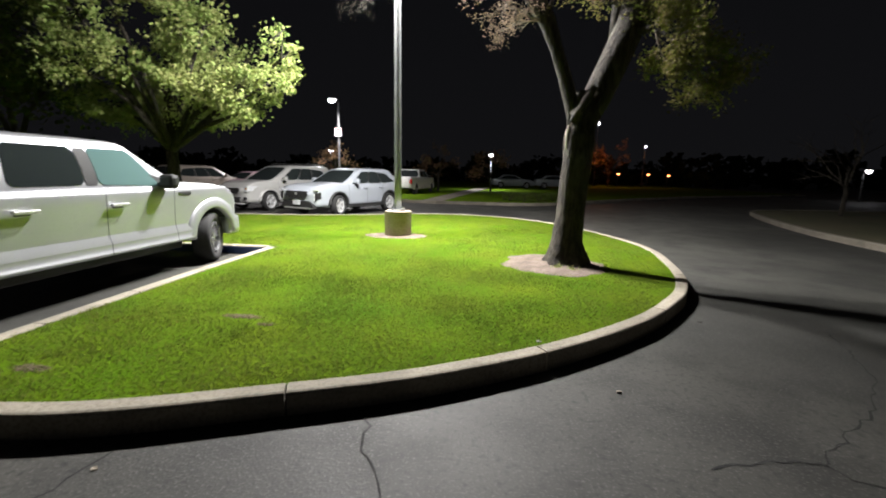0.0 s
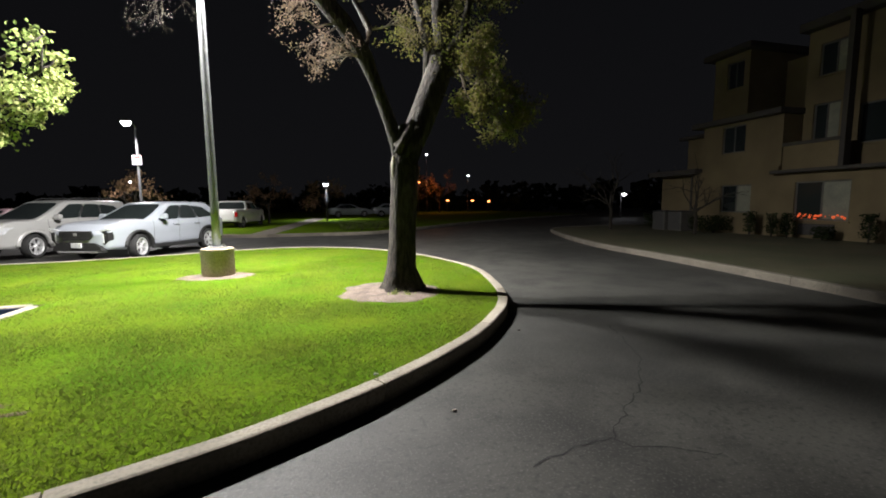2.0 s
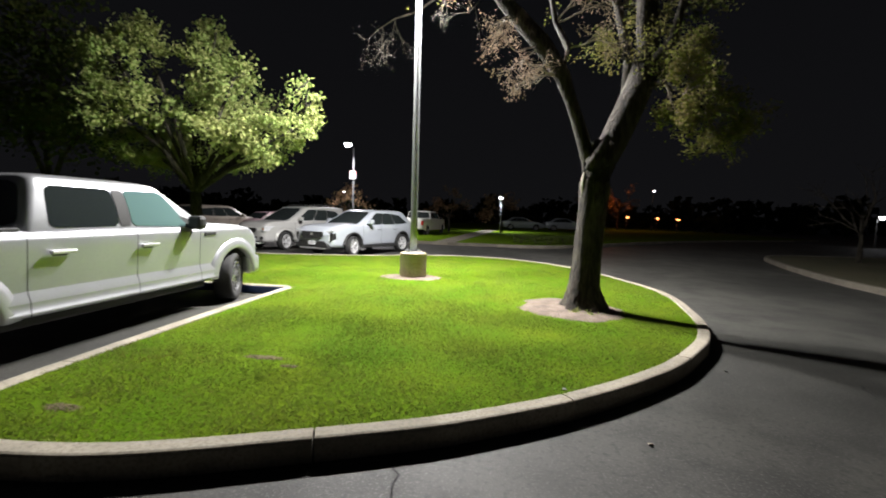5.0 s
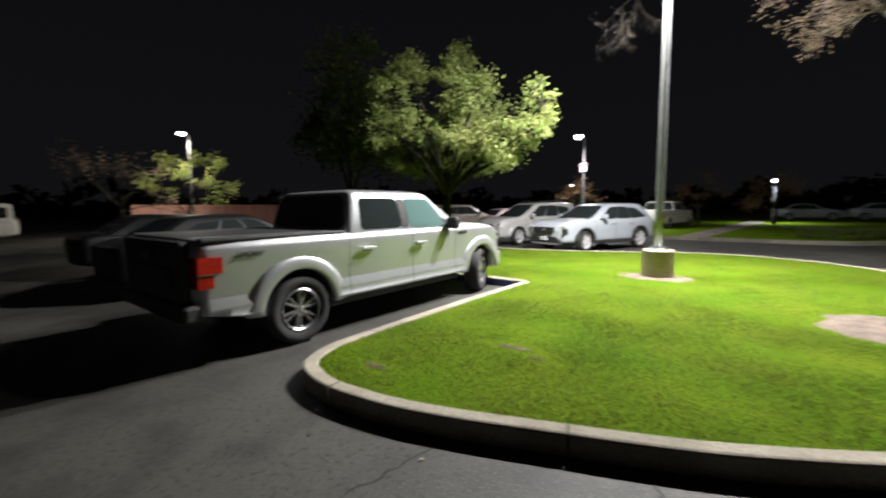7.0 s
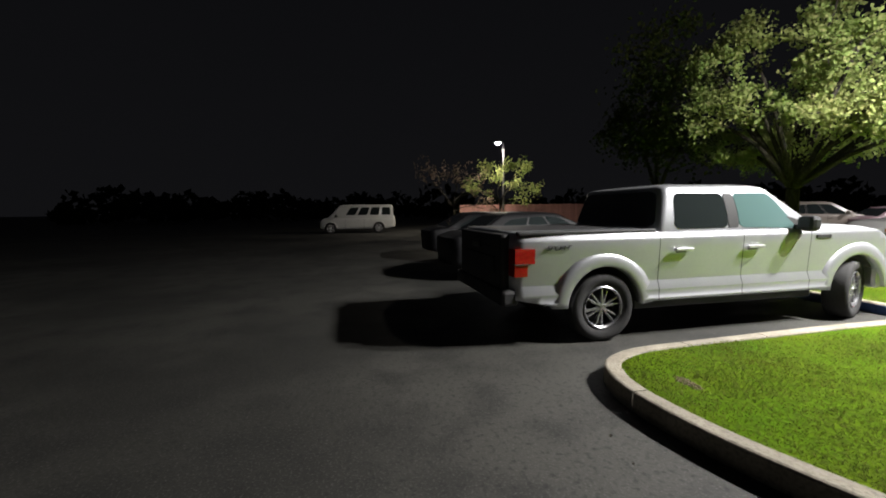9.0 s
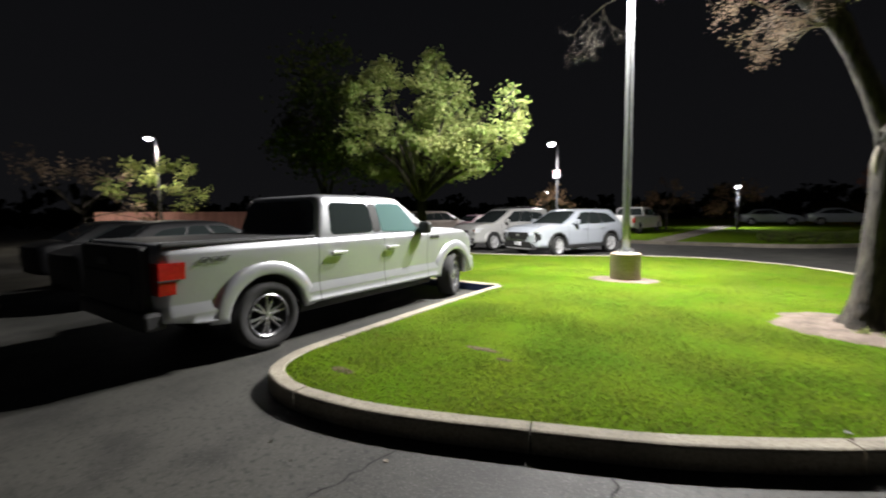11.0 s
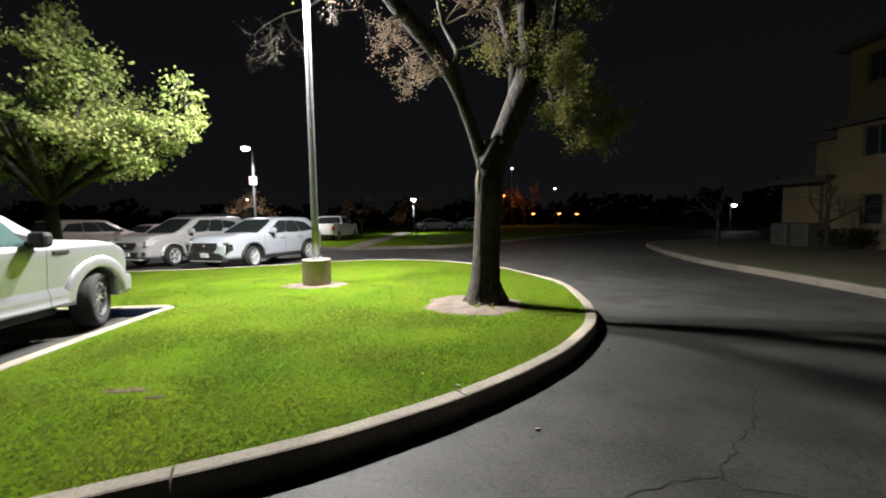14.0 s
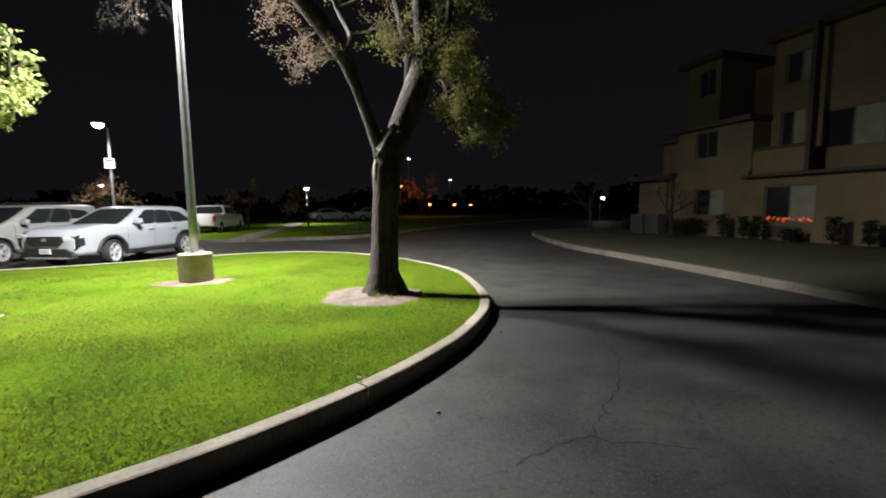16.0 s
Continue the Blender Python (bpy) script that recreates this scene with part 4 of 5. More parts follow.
def island_tree():
    """The tree by the kerb: thick leaning trunk, two main limbs, thin autumn foliage."""
    rng = random.Random(5)
    tree = thing("tree", pose(0, 0, 0), "rough barked autumn tree with thin drying leaves in the lawn", "tree")
    bm = bmesh.new()
    trunk = [Vector(q) for q in ((1.50, 6.64, 0.0), (1.50, 6.64, 0.14), (1.50, 6.65, 0.27), (1.50, 6.66, 0.5), (1.525, 6.68, 0.85), (1.545, 6.70, 1.25), (1.575, 6.72, 1.65), (1.595, 6.74, 2.0), (1.645, 6.78, 2.3), (1.73, 6.82, 2.6))]
    rings = tube(bm, trunk, [0.42, 0.35, 0.275, 0.228, 0.203, 0.200, 0.204, 0.218, 0.222, 0.20], 24)
    for i, ring in enumerate(rings):
        for k, v in enumerate(ring):
            a = 2 * math.pi * k / 24
            c = trunk[i]
            flute = (0.16 if i < 3 else 0.045) * math.sin(5 * a + 0.4 * i) + 0.04 * math.sin(11 * a + i)
            v.co = c + (v.co - c) * (1 + flute)
    stem = [Vector(q) for q in ((1.66, 6.8, 2.3), (1.83, 6.85, 2.62), (2.01, 6.9, 3.03), (2.18, 6.95, 3.45), (2.30, 7.0, 3.85), (2.31, 7.05, 4.3), (2.28, 7.15, 4.9), (2.35, 7.3, 6.0))]
    tube(bm, stem, [0.20, 0.205, 0.208, 0.205, 0.20, 0.175, 0.14, 0.07], 16)
    left = [Vector(q) for q in ((1.56, 6.78, 1.95), (1.50, 6.8, 2.35), (1.36, 6.82, 2.8), (1.20, 6.85, 3.25), (1.06, 6.87, 3.62), (0.76, 6.92, 4.1), (0.34, 7.02, 4.6), (-0.1, 7.3, 5.2), (-0.6, 7.9, 5.9))]
    tube(bm, left, [0.12, 0.11, 0.098, 0.09, 0.12, 0.14, 0.13, 0.08, 0.045], 14)
    inner_limb = [Vector(q) for q in ((1.06, 6.95, 3.7), (1.15, 7.05, 4.1), (0.95, 7.1, 4.5), (0.8, 7.2, 5.2))]
    tube(bm, inner_limb, [0.07, 0.055, 0.04, 0.025], 10)
    right = [Vector(q) for q in ((2.26, 6.92, 3.65), (2.42, 6.82, 3.86), (2.56, 6.77, 4.06), (2.64, 6.75, 4.5), (2.78, 6.72, 5.6))]
    tube(bm, right, [0.12, 0.105, 0.075, 0.055, 0.035], 10)
    low = [Vector(q) for q in ((2.25, 6.85, 3.45), (2.45, 6.65, 3.45), (2.65, 6.5, 3.25), (2.9, 6.4, 3.0))]
    tube(bm, low, [0.055, 0.04, 0.028, 0.018], 8)
    mid = [Vector(q) for q in ((2.08, 7.1, 3.3), (2.12, 7.3, 4.0), (1.95, 7.5, 4.9), (1.7, 7.7, 5.8))]
    tube(bm, mid, [0.11, 0.09, 0.065, 0.04], 10)
    stub = [Vector(q) for q in ((1.49, 6.66, 2.2), (1.58, 6.6, 2.42), (1.71, 6.56, 2.68))]
    tube(bm, stub, [0.085, 0.065, 0.055], 10)
    tips_l, tips_r, tips_c, tips_t = [], [], [], []
    twigs = bmesh.new()
    for at, d, n, tips, droop in ((left[5], (-0.5, -0.3, -0.25), 2, tips_l, 0.10), (left[4], (-0.5, -0.3, -0.1), 2, tips_l, 0.08), (left[6], (-0.7, -0.3, -0.1), 2, tips_l, 0.08), (left[7], (-0.6, -0.2, 0.1), 2, tips_l, 0.04),
                                  (left[8], (-0.6, 0.4, 0.3), 3, tips_c, 0.02), (low[3], (0.3, -0.1, -0.5), 4, tips_r, 0.1), (low[2], (0.2, -0.3, -0.5), 4, tips_r, 0.08), (low[2], (0.1, -0.3, 0.2), 3, tips_r, 0.05), (low[1], (0.2, -0.3, -0.6), 2, tips_r, 0.1), (low[3], (0.5, -0.2, 0.1), 3, tips_r, 0.06), (low[1], (0.4, -0.3, 0.3), 3, tips_r, 0.04), (right[2], (0.4, -0.2, -0.2), 3, tips_r, 0.1), (right[3], (0.6, 0.0, 0.1), 2, tips_c, 0.05),
                                  (stem[4], (0.5, -0.3, 0.7), 2, tips_c, 0), (stem[5], (0.3, 0.5, 0.8), 3, tips_c, 0), (stem[6], (0.1, 0.1, 1), 4, tips_c, 0), (mid[3], (-0.2, 0.3, 1), 3, tips_c, 0), (mid[2], (-0.2, -0.5, 0.2), 3, tips_c, 0), (mid[1], (-0.5, -0.3, 0.3), 3, tips_c, 0), (stem[3], (0.4, -0.4, 0.3), 3, tips_c, 0), (mid[2], (0.3, 0.4, 0.3), 3, tips_c, 0), (inner_limb[3], (-0.2, -0.2, 0.8), 3, tips_c, 0), (inner_limb[1], (0.5, -0.3, 0.0), 1, tips_l, 0.02), (inner_limb[2], (0.5, -0.2, 0.2), 2, tips_l, 0.02), (right[4], (0.4, -0.2, 0.5), 3, tips_c, 0)):
        for k in range(n + 1 if tips is tips_c else n):
            e = Vector(d) + Vector((rng.gauss(0, 0.2), rng.gauss(0, 0.2), rng.gauss(0, 0.15)))
            grow(bm if tips is tips_c else twigs, tips, at, e, (rng.uniform(0.6, 0.95) if at.z > 4.7 else rng.uniform(0.22, 0.36)) if tips is tips_c else rng.uniform(0.20, 0.32) if tips is tips_r else rng.uniform(0.30, 0.46), 0.022 if tips is tips_c else 0.017, 3, rng, droop * 0.8, 0.62, 5)
    # the long limb that reaches past the lamp post, with hanging twigs
    reach = [left[8], Vector((-1.2, 9.9, 6.5)), Vector((-2.1, 11.0, 6.6)), Vector((-2.7, 11.2, 6.55)), Vector((-3.05, 11.2, 6.35))]
    tube(bm, reach, [0.035, 0.03, 0.025, 0.02, 0.012], 8)
    for at in (reach[4], reach[4], reach[3], reach[4] + Vector((0.15, 0.0, -0.3))):
        for k in range(2):
            grow(bm, tips_t, at, (rng.gauss(0.0, 0.5), rng.gauss(-0.1, 0.3), -0.8), rng.uniform(0.5, 0.75), 0.010, 2, rng, 0.03, 0.75, 4)
    for at in (left[8], left[7], Vector((-0.85, 8.7, 6.1))):
        grow(bm, tips_t, at, (-0.4, 0.3, -0.4), 0.5, 0.014, 2, rng, 0.05, 0.5, 4)
    bark_bm = bm
    part("trunk", bark_bm, M_BARK, tree, "rough grey brown bark", True)
    tagged(part("twig_spray", twigs, M_TWIG, tree, "thin crooked twigs, coloured pale for the lamp light", True), "thin crooked twigs, coloured pale for the lamp light", kind="stuff")
    bm = bmesh.new()
    bmesh.ops.create_icosphere(bm, subdivisions=3, radius=1.0)
    for v in bm.verts:
        v.co = Vector((1.412, 6.665, 2.0)) + Vector((v.co.x * 0.04, v.co.y * 0.05, v.co.z * 0.17)) * (1 + 0.15 * noise.noise(v.co * 2))
    part("bark_scar", bm, M_KERB, tree, "pale healed scar on the trunk", True)
    pink = leafy("drying_leaves", (0.32, 0.24, 0.18), (0.24, 0.20, 0.12), (0.36, 0.26, 0.21), 1.2, 0.7, 0.25)
    bright = leafy("yellowing_leaves", (0.15, 0.19, 0.03), (0.22, 0.22, 0.06), (0.30, 0.22, 0.15), 2.5, 0.6, 0.25)
    green = leafy("tree_leaves", (0.10, 0.14, 0.03), (0.17, 0.16, 0.05), (0.24, 0.19, 0.10), 1.2, 0.6, 0.25)
    grey = leafy("twig_tufts", (0.20, 0.19, 0.17), (0.15, 0.14, 0.13), (0.24, 0.23, 0.21), 1.2, 0.7, 0.1)
    for tips, mat, per, size, label in ((tips_l, pink, 4, 0.026, "drying pinkish leaves"), (tips_r, bright, 4, 0.042, "green and brown leaves"), (tips_c, green, 2, 0.042, "thin green leaves"), (tips_t, grey, 1, 0.022, "bare pale twigs")):
        cs = scatter(tips, per, 0.045 if tips is tips_l else 0.065, rng)
        o = new("crown", leaf_mesh("crown", cs, [size * rng.uniform(0.6, 1.3) for _ in cs], mat, 0.5, 3))
        o.parent = tree
        tagged(o, label)
    return tree


def leafy_tree(base, lobes, seed, label, mat, leaf=0.15, per_clump=55, density=9.0, trunk_r=0.16, first=1.8, clump=0.28):
    """A full crowned tree from lobes (centre, radii): clumps of leaves on the lobes' shells, limbs to each."""
    rng = random.Random(seed)
    tree = thing("tree", pose(0, 0, 0), label, "tree")
    bm = bmesh.new()
    b = Vector(base)
    top = b + Vector((0, 0, first))
    tube(bm, [b + Vector((0, 0, -0.1)), b + Vector((0.02, 0, 0.1)), b + Vector((0.0, 0.03, first * 0.5)), top], [trunk_r * 1.5, trunk_r * 1.15, trunk_r, trunk_r * 0.85], 12)
    centres = []
    for c, r in lobes:
        c, r = Vector(c), Vector(r)
        mid = top.lerp(c, 0.5) + Vector((rng.gauss(0, 0.15), rng.gauss(0, 0.15), 0.1))
        tube(bm, [top, mid, c, c + Vector((rng.gauss(0, 0.2), rng.gauss(0, 0.2), r.z * 0.7))], [trunk_r * 0.5, trunk_r * 0.35, trunk_r * 0.2, 0.01], 8)
        n = int(density * (r.x * r.y + r.y * r.z + r.x * r.z))
        for k in range(n):
            d = Vector((rng.gauss(0, 1), rng.gauss(0, 1), rng.gauss(0, 1))).normalized()
            q = rng.uniform(0.55, 1.08)
            p = c + Vector((d.x * r.x, d.y * r.y, d.z * r.z)) * q
            if k % 3 == 0:
                tube(bm, [c + (p - c) * 0.2, c + (p - c) * 0.65 + Vector((0, 0, -0.05)), p], [0.022, 0.014, 0.005], 4, False)
            squash = rng.uniform(0.6, 0.95)
            s = clump * rng.uniform(0.6, 1.4)
            for j in range(int(per_clump * rng.uniform(0.5, 1.3))):
                centres.append((p.x + rng.gauss(0, s), p.y + rng.gauss(0, s), p.z + rng.gauss(0, s * squash)))
    part("trunk", bm, M_BARK, tree, "", True)
    o = new("crown", leaf_mesh("crown", centres, [leaf * rng.uniform(0.6, 1.25) for _ in centres], mat, 0.4, seed))
    o.parent = tree
    return tree


island_tree()


def earth_patch(name, x, y, rx, ry, z, seed, label, material=None):
    """A low uneven heap of bare soil."""
    bm = bmesh.new()
    mid = bm.verts.new((x, y, z + 0.035))
    rings = []
    for q, h in ((0.35, 0.032), (0.7, 0.022), (1.0, -0.012)):
        ring = []
        for k in range(40):
            a = 2 * math.pi * k / 40
            e = 1 + 0.22 * noise.noise(Vector((2.2 * math.cos(a) + seed, 2.2 * math.sin(a), q)))
            ring.append(bm.verts.new((x + rx * q * e * math.cos(a), y + ry * q * e * math.sin(a), z + h + 0.012 * noise.noise(Vector((4 * a, q * 3, seed))))))
        rings.append(ring)
    for k in range(40):
        bm.faces.new((mid, rings[0][k], rings[0][(k + 1) % 40]))
        for a, b in zip(rings, rings[1:]):
            bm.faces.new((a[k], b[k], b[(k + 1) % 40], a[(k + 1) % 40]))
    ob = new(name, finish(name, bm, material or M_BARE, True))
    return tagged(ob, label, "bare soil", kind="structure")


earth_patch("bare_earth_round_tree", 1.32, 6.62, 0.82, 0.88, 0.135, 1, "dry bare earth round the foot of the tree")
earth_patch("bare_earth_round_lamp", -1.66, 8.95, 0.78, 0.50, 0.130, 7, "dry bare earth round the concrete pedestal")

earth_patch("dry_patch", -1.88, 3.68, 0.34, 0.10, 0.1085, 3, "thin brown dry patch in the lawn", M_THATCH)
earth_patch("dry_patch", -1.55, 3.52, 0.15, 0.06, 0.1085, 5, "thin brown dry patch in the lawn", M_THATCH)
earth_patch("dry_patch", -2.62, 2.52, 0.26, 0.09, 0.1085, 9, "thin brown dry patch in the lawn", M_THATCH)
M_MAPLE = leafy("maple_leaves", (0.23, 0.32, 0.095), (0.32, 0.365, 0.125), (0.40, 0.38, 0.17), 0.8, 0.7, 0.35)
# Darker copy of the maple leaves; the weaker light is in the colour.
M_MAPLE_SHADE = leafy("shade_coloured_leaves", (0.06, 0.10, 0.025), (0.09, 0.12, 0.03), (0.12, 0.12, 0.04), 0.8, 0.55, 0.25)
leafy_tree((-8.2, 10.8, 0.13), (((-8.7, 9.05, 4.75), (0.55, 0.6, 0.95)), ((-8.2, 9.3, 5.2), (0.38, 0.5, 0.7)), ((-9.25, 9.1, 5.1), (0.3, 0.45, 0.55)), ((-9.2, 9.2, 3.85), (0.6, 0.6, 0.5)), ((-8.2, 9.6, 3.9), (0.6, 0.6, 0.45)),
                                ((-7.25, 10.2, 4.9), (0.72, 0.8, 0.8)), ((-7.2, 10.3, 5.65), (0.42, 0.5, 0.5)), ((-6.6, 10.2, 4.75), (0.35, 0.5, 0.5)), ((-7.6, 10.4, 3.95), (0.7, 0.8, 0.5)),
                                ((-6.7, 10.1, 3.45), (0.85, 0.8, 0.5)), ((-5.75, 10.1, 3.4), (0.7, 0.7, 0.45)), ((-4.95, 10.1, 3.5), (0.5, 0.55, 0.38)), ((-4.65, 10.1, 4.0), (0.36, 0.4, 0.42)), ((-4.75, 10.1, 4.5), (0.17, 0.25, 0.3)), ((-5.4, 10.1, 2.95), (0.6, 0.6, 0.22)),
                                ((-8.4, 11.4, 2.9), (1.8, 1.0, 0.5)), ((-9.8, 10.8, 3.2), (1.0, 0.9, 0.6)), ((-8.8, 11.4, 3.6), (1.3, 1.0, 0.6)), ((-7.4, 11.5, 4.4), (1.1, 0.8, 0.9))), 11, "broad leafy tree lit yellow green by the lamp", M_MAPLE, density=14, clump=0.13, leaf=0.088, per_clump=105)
leafy_tree((-12.6, 10.6, 0.13), (((-12.3, 10.4, 5.0), (1.6, 1.6, 1.6)), ((-13.6, 10.6, 4.3), (1.5, 1.5, 1.3)), ((-11.4, 10.6, 3.6), (1.3, 1.3, 0.9)), ((-12.5, 10.6, 6.4), (1.3, 1.3, 1.1))), 12, "leafy tree behind another, its leaves coloured darker for shade", M_MAPLE_SHADE, density=6)

# ---- across the drive ----
RIGHT = catmull([(6.9, -6), (7.5, 0.5), (7.88, 4.27), (8.04, 5.6), (8.25, 7.07), (8.42, 8.5), (8.55, 10.0), (8.72, 11.8), (9.3, 14.2), (10.3, 17.2), (11.4, 19.6), (12.8, 20.5), (16, 21.0), (30, 22)], 0.4)
kerb_r = thing("far_kerb", Matrix(), "concrete kerb along the drive by the building, coloured darker for shade", "kerb", kind="structure")
kerb_pieces(RIGHT[::-1], kerb_r, length=2.4, material=M_KERB_SHADE)
edge = offset_line(RIGHT, -KW + 0.01)
sheet("verge", edge + [Vector((60, 22)), Vector((60, -6))], 0.13, M_VERGE, "dull patchy grass verge before the building", "grass")
FAR = catmull([(-40, 24.5), (-14, 24), (-7, 23.0), (-3.5, 21.2), (-0.9, 20.95), (2.2, 21.0), (5.0, 23.4), (10.2, 29.2), (18, 36), (30, 44)], 0.5)
kerb_f = thing("far_kerb", Matrix(), "low concrete kerb on the far side of the drive", "kerb", kind="structure")
kerb_pieces(FAR, kerb_f, length=2.4, material=M_KERB_SHADE)
edge = offset_line(FAR, KW - 0.01)
sheet("far_lawn", edge + [Vector((30, 90)), Vector((-40, 90))], 0.13, M_SOIL, "dim grass beyond the drive", "grass")


def facade():
    """Three storey stucco house with stepped wings, windows, balconies and roofs."""
    b = thing("apartment_building", pose(16.5, 7.5, 0.1), "dim tan stucco apartment building of three storeys", "building")

    def wall(x0, x1, y0, y1, z1, holes=(), z0=-0.1):
        """A block whose face towards the drive (x0) has real openings (y0, y1, z0, z1)."""
        bm = bmesh.new()
        ys = sorted({y0, y1, *[h[0] for h in holes], *[h[1] for h in holes]})
        zs = sorted({z0, z1, *[h[2] for h in holes], *[h[3] for h in holes]})
        for a, c in zip(ys, ys[1:]):
            for d, e in zip(zs, zs[1:]):
                if any(h[0] - 1e-6 <= a and c <= h[1] + 1e-6 and h[2] - 1e-6 <= d and e <= h[3] + 1e-6 for h in holes):
                    continue
                block(bm, x0, x0 + 0.25, a, c, d, e)
        block(bm, x0 + 0.25, x1, y0, y1, z0, z1)
        bmesh.ops.remove_doubles(bm, verts=bm.verts, dist=0.0005)
        return part("wall", bm, M_STUCCO, b)

    def window(x0, h, lit=0.0, dark=False):
        w = new("window")
        w.parent = b
        bm = bmesh.new()
        t = 0.05
        for q in ((h[0], h[1], h[2], h[2] + t), (h[0], h[1], h[3] - t, h[3]), (h[0], h[0] + t, h[2] + t, h[3] - t), (h[1] - t, h[1], h[2] + t, h[3] - t), ((h[0] + h[1]) / 2 - 0.02, (h[0] + h[1]) / 2 + 0.02, h[2] + t, h[3] - t)):
            block(bm, x0 + 0.06, x0 + 0.13, *q)
        part("window_frame", bm, M_CASING, w)
        m = (h[0] + h[1]) / 2
        for a, c, mat in ((h[0] + t, m - 0.02, M_GLASS if dark else M_CURTAIN), (m + 0.02, h[1] - t, M_GLASS)):
            bm = bmesh.new()
            block(bm, x0 + 0.09, x0 + 0.10, a, c, h[2] + t, h[3] - t)
            part("pane", bm, mat, w)
        bm = bmesh.new()
        block(bm, x0 - 0.05, x0 + 0.06, h[0] - 0.05, h[1] + 0.05, h[2] - 0.05, h[2] - 0.002)
        part("window_sill", bm, M_STUCCO, w)
        if lit:
            bm = bmesh.new()
            rng = random.Random(3)
            for k in range(22):
                y = h[0] + rng.uniform(0.1, h[1] - h[0] - 0.1)
                r = bmesh.ops.create_icosphere(bm, subdivisions=1, radius=rng.uniform(0.012, 0.05) * lit)
                bmesh.ops.translate(bm, verts=r["verts"], vec=(x0 + 0.03, y, h[2] + rng.uniform(0.05, 0.2) * lit))
            tagged(part("fairy_lights", bm, M_FAIRY, w, "glowing orange string lights"), kind="stuff")

    M_CURTAIN = surface("pale_curtain", (0.25, 0.25, 0.19), (0.19, 0.19, 0.15), 3, 40, 0.8, bump=0.1)
    M_FAIRY = glowing("fairy_glow", (1.0, 0.16, 0.05), 0.5)
    h1, h2 = (2.40, 4.08, 0.66, 2.0), (5.69, 7.01, 0.88, 2.0)
    wall(0, 9, -14, 4.7, 2.32, (h1, (-2.4, -0.8, 0.66, 2.0)))
    wall(0, 9, 4.7, 8.35, 2.62, (h2,))
    window(0, h1, 1.0)
    window(0, (-2.4, -0.8, 0.66, 2.0))
    window(0, h2)
    wall(0.3, 9, 8.35, 10.6, 2.55)
    h3, h4 = (3.45, 4.28, 2.95, 4.75), (6.08, 7.09, 3.30, 4.40)
    wall(0.02, 9, 4.64, 8.0, 4.5, (h4,), 2.62)
    wall(1.0, 9, 8.0, 9.8, 4.3, (), 2.62)
    wall(0.9, 9, -14, 4.6, 7.3, (h3, (1.2, 2.9, 3.2, 4.5), (-2.0, -0.6, 3.1, 4.5), (3.2, 4.2, 5.7, 6.8)), 2.32)
    window(0.9, h3, 0.45)
    window(0.9, (1.2, 2.9, 3.2, 4.5))
    window(0.9, (-2.0, -0.6, 3.1, 4.5))
    window(0.9, (3.2, 4.2, 5.7, 6.8))
    window(0.02, h4, dark=True)
    h5 = (7.55, 8.35, 6.30, 7.45)
    wall(1.5, 9, 7.3, 8.98, 7.75, (h5,), 4.5)
    wall(3.6, 9, 4.6, 7.3, 7.4, (), 4.5)
    window(1.5, h5, dark=True)
    for x0, x1, y0, y1, z0, z1 in ((-0.3, 1.4, 8.1, 10.9, 2.55, 2.80), (-0.35, 0.9, -14, 4.78, 2.32, 2.44), (-0.3, 3.6, 4.55, 8.4, 4.5, 4.72), (0.7, 2.2, 8.4, 10.1, 4.3, 4.45), (0.5, 9.3, -14, 4.7, 7.3, 7.6), (1.1, 9.3, 7.0, 9.3, 7.75, 8.0)):
        bm = bmesh.new()
        block(bm, x0, x1, y0, y1, z0, z1, 0.03)
        part("roof", bm, M_ROOF, b)
    bm = bmesh.new()
    block(bm, 0.02, 0.16, 2.85, 4.60, 2.445, 3.30, 0.01)
    balcony = part("balcony", bm, M_STUCCO, b, "solid stucco balcony front")
    bm = bmesh.new()
    block(bm, -0.02, 0.20, 2.80, 4.62, 3.302, 3.42, 0.012)
    part("rail", bm, M_ROOF, balcony, "dark wooden capping")
    bm = bmesh.new()
    block(bm, 0.0, 0.30, 2.69, 2.84, 2.445, 7.29, 0.01)
    part("column", bm, M_ROOF, b, "dark timber post")
    bm = bmesh.new()
    block(bm, -0.07, -0.002, 8.44, 8.52, 0.0, 2.5, 0.01)
    part("downpipe", bm, M_ROOF, b)
    bm = bmesh.new()
    block(bm, -0.06, -0.002, 2.75, 3.85, 0.15, 0.54, 0.01)
    grille = part("wall_cooling_grille", bm, M_ROOF, b, "dark louvred cooling grille under the window")
    for k in range(6):
        bm = bmesh.new()
        block(bm, -0.075, -0.062, 2.80, 3.80, 0.19 + 0.055 * k, 0.215 + 0.055 * k)
        part("louvre", bm, M_GREYPLASTIC, grille)
    return b


facade()


